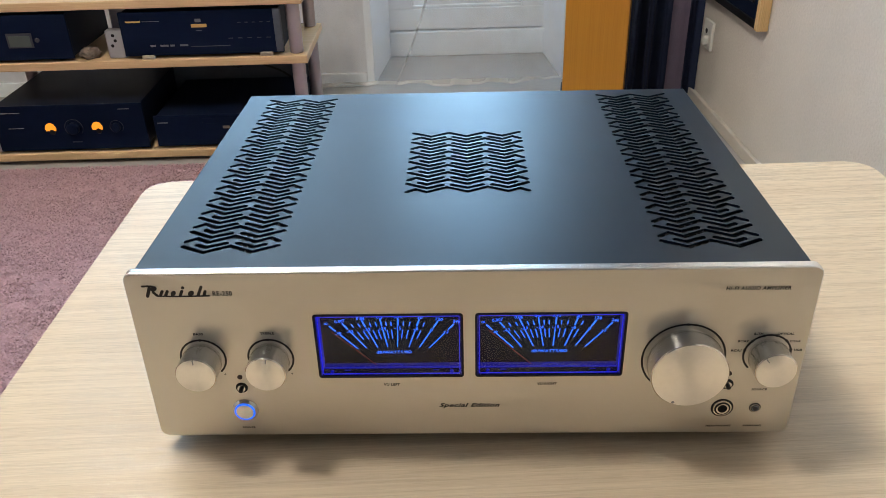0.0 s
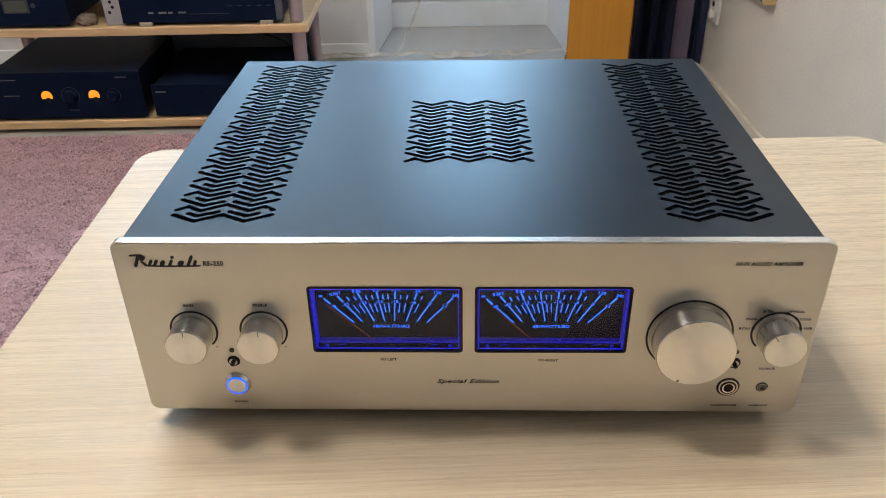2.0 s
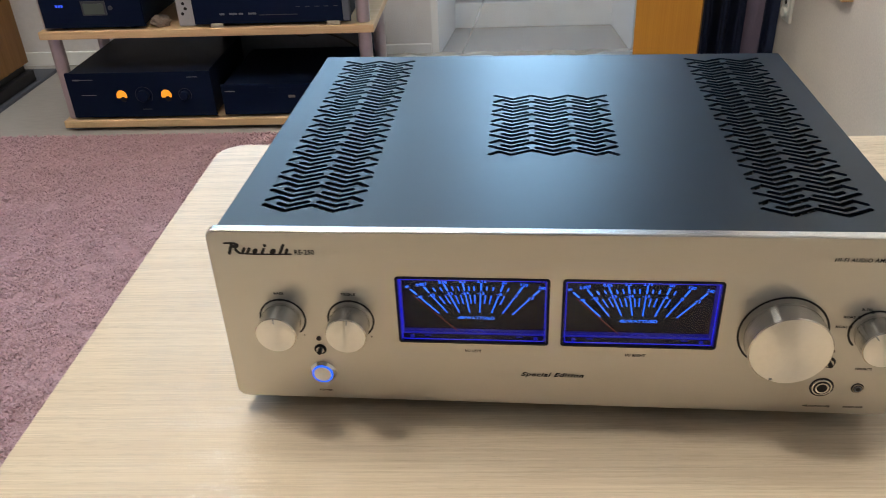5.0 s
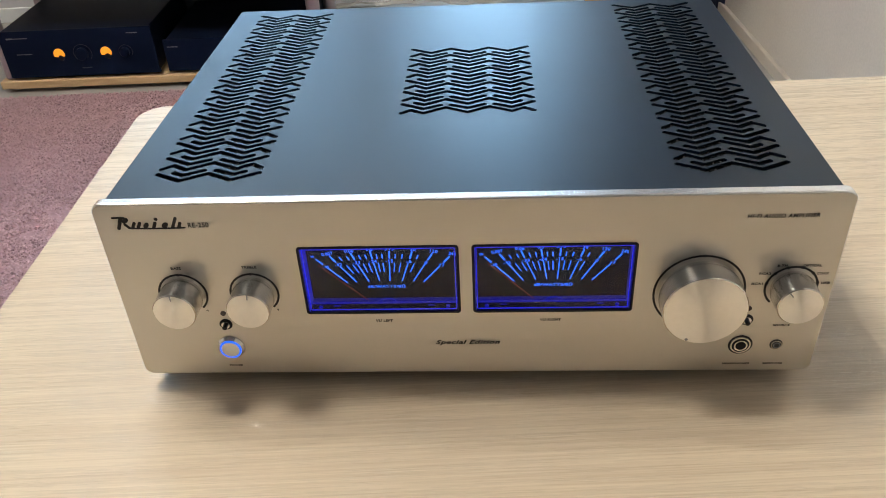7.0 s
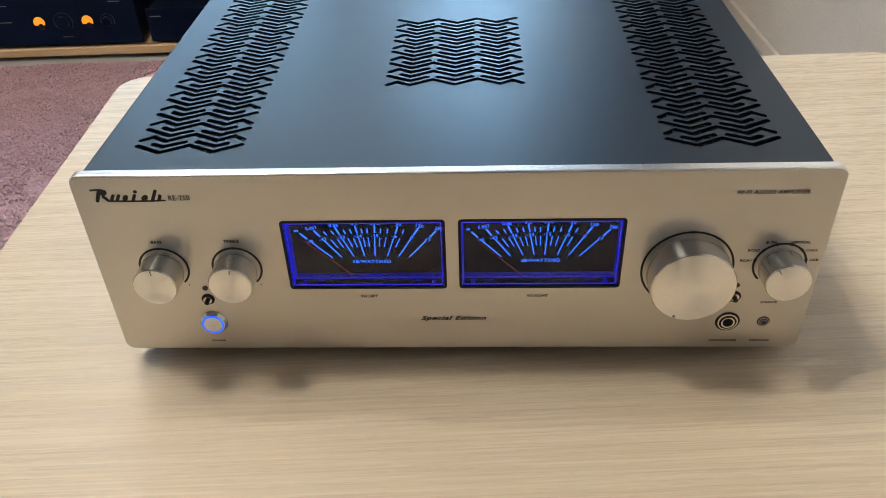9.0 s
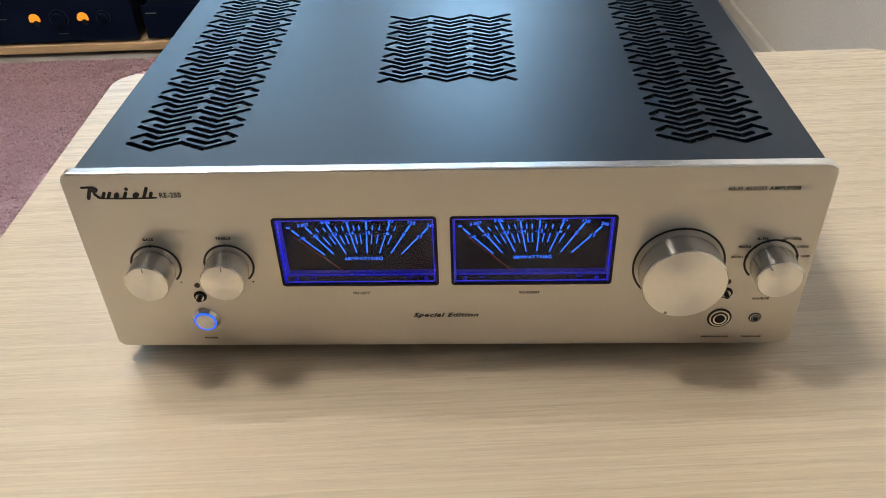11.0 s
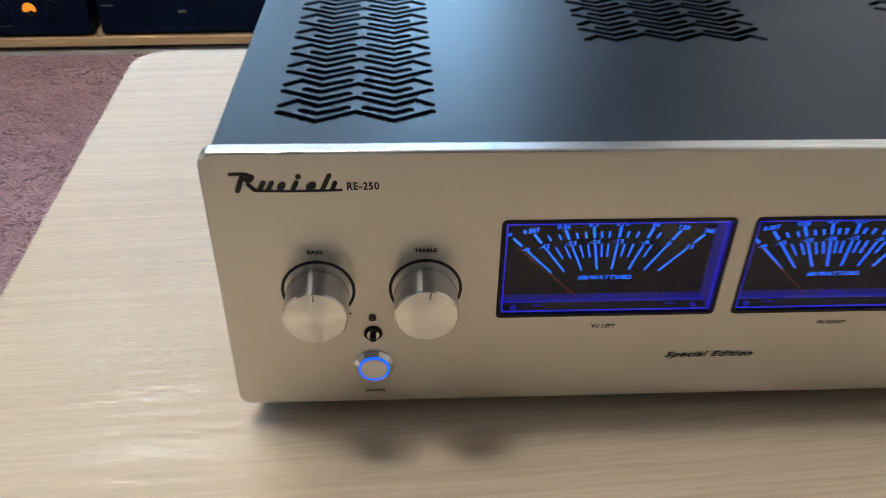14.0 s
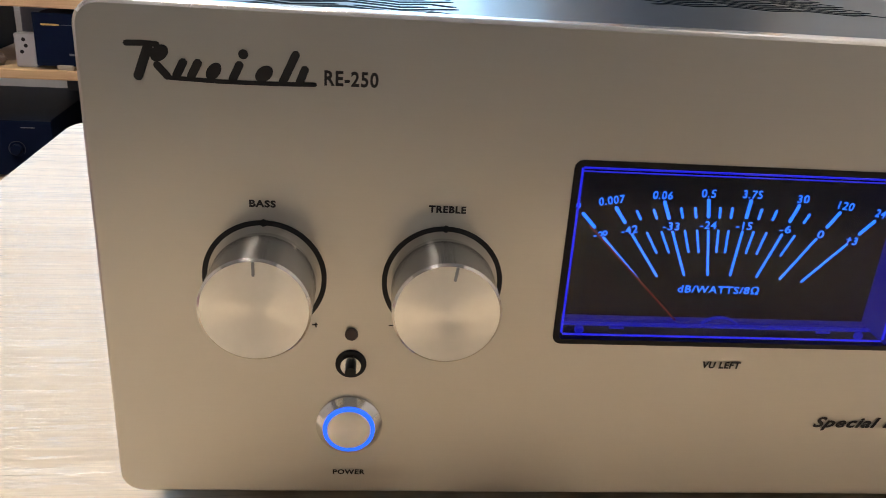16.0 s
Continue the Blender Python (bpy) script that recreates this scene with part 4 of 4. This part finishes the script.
# ---- rack with the other equipment ----
RX_L, RX_R, RK_F, RK_B = -1.320, -0.365, 1.790, 2.150
rack = thing("equipment_rack", pose(RX_L, RK_F, 0), "open rack of three beech shelves on grey metal posts", "rack")
RW, RD = RX_R - RX_L, RK_B - RK_F
SHELVES = ((0.012, 0.035), (0.279, 0.302), (0.441, 0.464))
for z0, z1 in SHELVES:
    part("shelf", box(0, RW, 0, RD, z0, z1, 0.003), M_BEECH, rack)
# Added dark sheet for the shade on the wall behind the lower shelf.
part("shade_sheet", box(0.40, RW - 0.055, RD + 0.002, RD + 0.010, 0.030, 0.300, 0.001), M_DARKGREY, rack, "dark sheet standing in for the shaded wall behind")
for x in (0.026, RW - 0.032):
    for y in (0.035, RD - 0.035):
        for z0, z1 in ((0.035, 0.279), (0.302, 0.441), (0.0, 0.012)):
            part("post", lathe([(0.017, z0 + 0.0005), (0.019, z0 + 0.003), (0.019, z1 - 0.003), (0.017, z1 - 0.0005)], (x, y, 0), "Z", 28), M_POST, rack, smooth=True)


def unit(name, x, y, z, w, d, h, label, group="stacked equipment"):
    """A black box of equipment: body, slightly proud face, feet. Its origin is the near left foot corner."""
    t = thing(name, pose(x, y, z), label, "audio unit", group)
    part("body", box(0.006, w - 0.006, 0.010, d, 0.010, h - 0.002, 0.002), M_GEAR, t)
    part("face", box(0, w, 0, 0.010, 0.008, h, 0.002), M_GEARFACE, t)
    for fx in (0.045, w - 0.045):
        for fy in (0.04, d - 0.05):
            part("foot", lathe([(0.016, 0.0), (0.018, 0.003), (0.018, 0.010)], (fx, fy, 0), "Z", 20), M_BLACK, t, smooth=True)
    return t


def bar(t, x0, x1, z0, z1, material=M_PRINT, name="printed_bar", y=-0.0008):
    return part(name, box(x0, x1, y, 0.0004, z0, z1), material, t)


lower = unit("meter_amplifier", -1.283, 1.796, 0.035, 0.432, 0.385, 0.143, "black amplifier with two amber lit round meters on the lowest shelf")
bar(lower, 0.022, 0.040, 0.121, 0.125)
bar(lower, 0.041, 0.082, 0.122, 0.124)
bar(lower, 0.038, 0.082, 0.076, 0.078)
bar(lower, 0.362, 0.394, 0.126, 0.128)
for x in (0.158, 0.292):
    dome = [(x + 0.0155 * math.cos(a), 0.074 + 0.0165 * math.sin(a)) for a in [radians(-25 + 230 * k / 24) for k in range(25)]]
    part("round_meter", plate([(dome, -0.0012), (dome, 0.0004)], []), M_AMBER, lower, "amber lit meter window")
    part("meter_foot", lathe([(0.009, 0.0), (0.008, 0.0018)], (x + 0.003, 0, 0.063), seg=20), M_BLACK, lower)
for x, r in ((0.225, 0.023), (0.348, 0.017)):
    kn = part("dial_knob", lathe([(r * 0.75, 0.0), (r * 0.75, 0.012), (r * 0.65, 0.014), (0.001, 0.014)], (x, 0, 0.074), seg=32), M_GEARFACE, lower, smooth=True)
    arc = [(x + r * 1.12 * math.cos(a), 0.074 + r * 1.12 * math.sin(a)) for a in [radians(-40 + 260 * k / 24) for k in range(25)]]
    part("dial_ring", ribbon(arc, 0.0011, -0.0006, 0.0008), M_FAINT, kn)
bar(lower, 0.212, 0.240, 0.030, 0.033, M_FAINT)

player = unit("flat_player", -0.828, 1.800, 0.035, 0.420, 0.345, 0.100, "low black player unit on the lowest shelf")
bar(player, 0.010, 0.040, 0.078, 0.081)
bar(player, 0.196, 0.216, 0.058, 0.066, M_CLOTH, "printed_badge")
part("tray", box(0.14, 0.30, -0.0016, 0.0, 0.074, 0.090, 0.0008), M_GEAR, player)

tuner = unit("display_unit", -1.296, 1.796, 0.302, 0.290, 0.30, 0.130, "black unit with a small green display on the middle shelf")
bar(tuner, 0.012, 0.090, 0.103, 0.106)
lcd = part("display_frame", box(0.120, 0.190, -0.003, 0.0, 0.042, 0.082, 0.002), M_FAINT, tuner)
part("display", box(0.126, 0.184, -0.0036, -0.0028, 0.046, 0.075), M_LCD, lcd, "dull green display window")
part("button", lathe([(0.006, 0.0), (0.006, 0.003), (0.005, 0.004)], (0.202, 0, 0.062), seg=16), M_FAINT, tuner, smooth=True)
for k in range(3):
    bar(tuner, 0.046 + 0.008 * k, 0.052 + 0.008 * k, 0.066, 0.072, M_BLUE_LED, "indicator")

deck = unit("disc_player", -0.866, 1.800, 0.302, 0.438, 0.31, 0.128, "black disc player with gold markings on the middle shelf")
bar(deck, 0.018, 0.058, 0.100, 0.104, M_GOLD)
bar(deck, 0.061, 0.110, 0.1015, 0.1025, M_PRINT)
bar(deck, 0.194, 0.236, 0.083, 0.092, M_GOLD, "gold_badge")
bar(deck, 0.206, 0.222, 0.097, 0.106, M_PRINT, "printed_badge")
bar(deck, 0.206, 0.222, 0.074, 0.075, M_PRINT)
for k, w in enumerate((0.014, 0.022, 0.012, 0.022)):
    bar(deck, 0.074 + 0.027 * k, 0.074 + 0.027 * k + w, 0.033, 0.038, M_PRINT)
bar(deck, 0.185, 0.292, 0.030, 0.032, M_FAINT)
for k in range(5):
    bar(deck, 0.320 + 0.020 * k, 0.329 + 0.020 * k, 0.092, 0.094, M_FAINT)
    bar(deck, 0.290 + 0.026 * k, 0.302 + 0.026 * k, 0.050, 0.052, M_FAINT)
for x in (0.045, 0.372):
    part("front_foot", box(x, x + 0.036, -0.006, 0.006, 0.0, 0.011, 0.002), M_TAN, deck, "pale front foot")
# The trim's blue-grey holds a dim reflection at this end of the face.
part("side_trim", box(0.418, 0.438, -0.003, 0.012, 0.010, 0.128, 0.003), M_DARKGREY, deck, "dark grey end trim coloured for a dim reflection")

strip = thing("power_strip", pose(-0.916, 1.812, 0.302), "pale grey power strip standing between two units", "power strip")
part("shell", box(0, 0.048, 0, 0.03, 0, 0.078, 0.004), M_PALE, strip)
for x, z in ((0.022, 0.064), (0.026, 0.050), (0.016, 0.036)):
    part("pin_hole", lathe([(0.0045, 0.0), (0.0045, 0.0006)], (x, 0, z), seg=14), M_BLACK, strip)
carton = thing("grey_box", pose(-0.945, 1.95, 0.302), "plain grey metal box behind the power strip", "box")
part("case", box(0, 0.075, 0, 0.12, 0, 0.125, 0.003), M_GREYBOX, carton)


def lump(x, y, z, sx, sy, sz, seed):
    b = bmesh.new()
    bmesh.ops.create_icosphere(b, subdivisions=4, radius=1.0)
    for v in b.verts:
        k = 1 + 0.28 * noise.noise(v.co * 2.2 + Vector((seed, 0, 0))) + 0.10 * noise.noise(v.co * 6 + Vector((0, seed, 0)))
        v.co = (x + v.co.x * sx * k, y + v.co.y * sy * k, z + max(-0.75, v.co.z * k) * sz + 0.75 * sz)
    return b


rag = tagged(link_mesh("cloth_bundle", lump(-0.975, 1.83, 0.3015, 0.028, 0.026, 0.017, 3), M_CLOTH, True), "crumpled brown-grey cloth on the middle shelf", "cloth")

pipe = tagged(link_mesh("heating_pipe", tube([(-2.6, NORTH - 0.045, 0.36), (-1.8, NORTH - 0.045, 0.362), (-0.95, NORTH - 0.045, 0.365)], 0.013, 14), M_WHITE, True), "white painted heating pipe along the wall behind the rack", "pipe")

# cables behind the rack
for k, pts in enumerate((((-0.62, 2.10, 0.26), (-0.60, 2.13, 0.20), (-0.50, 2.14, 0.15), (-0.44, 2.16, 0.08), (-0.42, 2.20, 0.004)),
                         ((-0.72, 2.12, 0.25), (-0.66, 2.15, 0.17), (-0.56, 2.16, 0.19), (-0.48, 2.17, 0.12), (-0.47, 2.22, 0.004)),
                         ((-1.45, 2.20, 0.005), (-1.35, 2.24, 0.006), (-1.25, 2.20, 0.006), (-1.12, 2.23, 0.005), (-0.95, 2.21, 0.005)))):
    fine = []
    P = [Vector(p) for p in (pts[0], *pts, pts[-1])]
    for a, b, c, d in zip(P, P[1:], P[2:], P[3:]):
        for s in range(6):
            t = s / 6
            fine.append(0.5 * ((2 * b) + (c - a) * t + (2 * a - 5 * b + 4 * c - d) * t * t + (3 * b - a - 3 * c + d) * t ** 3))
    tagged(link_mesh("cable", tube(fine, 0.0035), M_CABLE, True), "thin black cable behind the rack", "cable", "rack cables")


# ---- floor-standing loudspeakers ----
def loudspeaker(x0, x1, y0, y1, turn, label):
    t = thing("loudspeaker", pose(x0, y0, 0, 0, 0, turn), label, "loudspeaker", "pair of loudspeakers")
    w, d = x1 - x0, y1 - y0
    part("cabinet", box(0, w, 0, d, 0.078, 1.02, 0.004), M_ALDER, t, "orange alder cabinet")
    # Thin sheet of darker brown wood over the cabinet's right side.
    part("side_panel", box(w + 0.0002, w + 0.004, 0.012, d - 0.004, 0.082, 1.016, 0.001), M_SIDEWOOD, t, "thin side sheet in a darker brown")
    part("plinth", box(-0.008, w + 0.008, -0.012, d + 0.008, 0.0125, 0.052, 0.004), M_BLACK, t, "black plinth")
    part("plinth_block", box(0.012, w - 0.012, 0.012, d - 0.012, 0.050, 0.080), M_BLACK, t)
    for fx in (0.0, w):
        for fy in (0.0, d):
            part("spike", lathe([(0.004, 0.0), (0.012, 0.006), (0.012, 0.0125)], (fx, fy, 0), "Z", 16), M_BLACK, t, smooth=True)
    for z, r in ((0.60, 0.075), (0.80, 0.075), (0.94, 0.035)):
        drv = part("driver", lathe([(r, 0.0), (r, 0.006), (r * 0.9, 0.006), (r * 0.82, 0.002)], (w / 2, 0.0, z), seg=40), M_BLACK, t, smooth=True)
        part("cone", lathe([(r * 0.82, 0.0015), (r * 0.3, 0.0022), (r * 0.25, 0.005), (0.001, 0.007)], (w / 2, 0.0, z), seg=36), M_GEAR, drv, smooth=True)
    return t


loudspeaker(-1.820, -1.636, 1.965, 2.225, 0, "tall orange wooden loudspeaker on a black plinth by the rack")
loudspeaker(0.376, 0.560, 1.975, 2.255, -10, "tall orange wooden loudspeaker before the navy drape")

# Flat dark grey sheet, a little wider than the plinth.
dark_sheet = tagged(link_mesh("floor_sheet", box(-1.95, -1.615, 1.85, 2.36, 0.0, 0.012, 0.002), M_DARKGREY), "thin dark grey sheet on the floor under the loudspeaker", "slab")
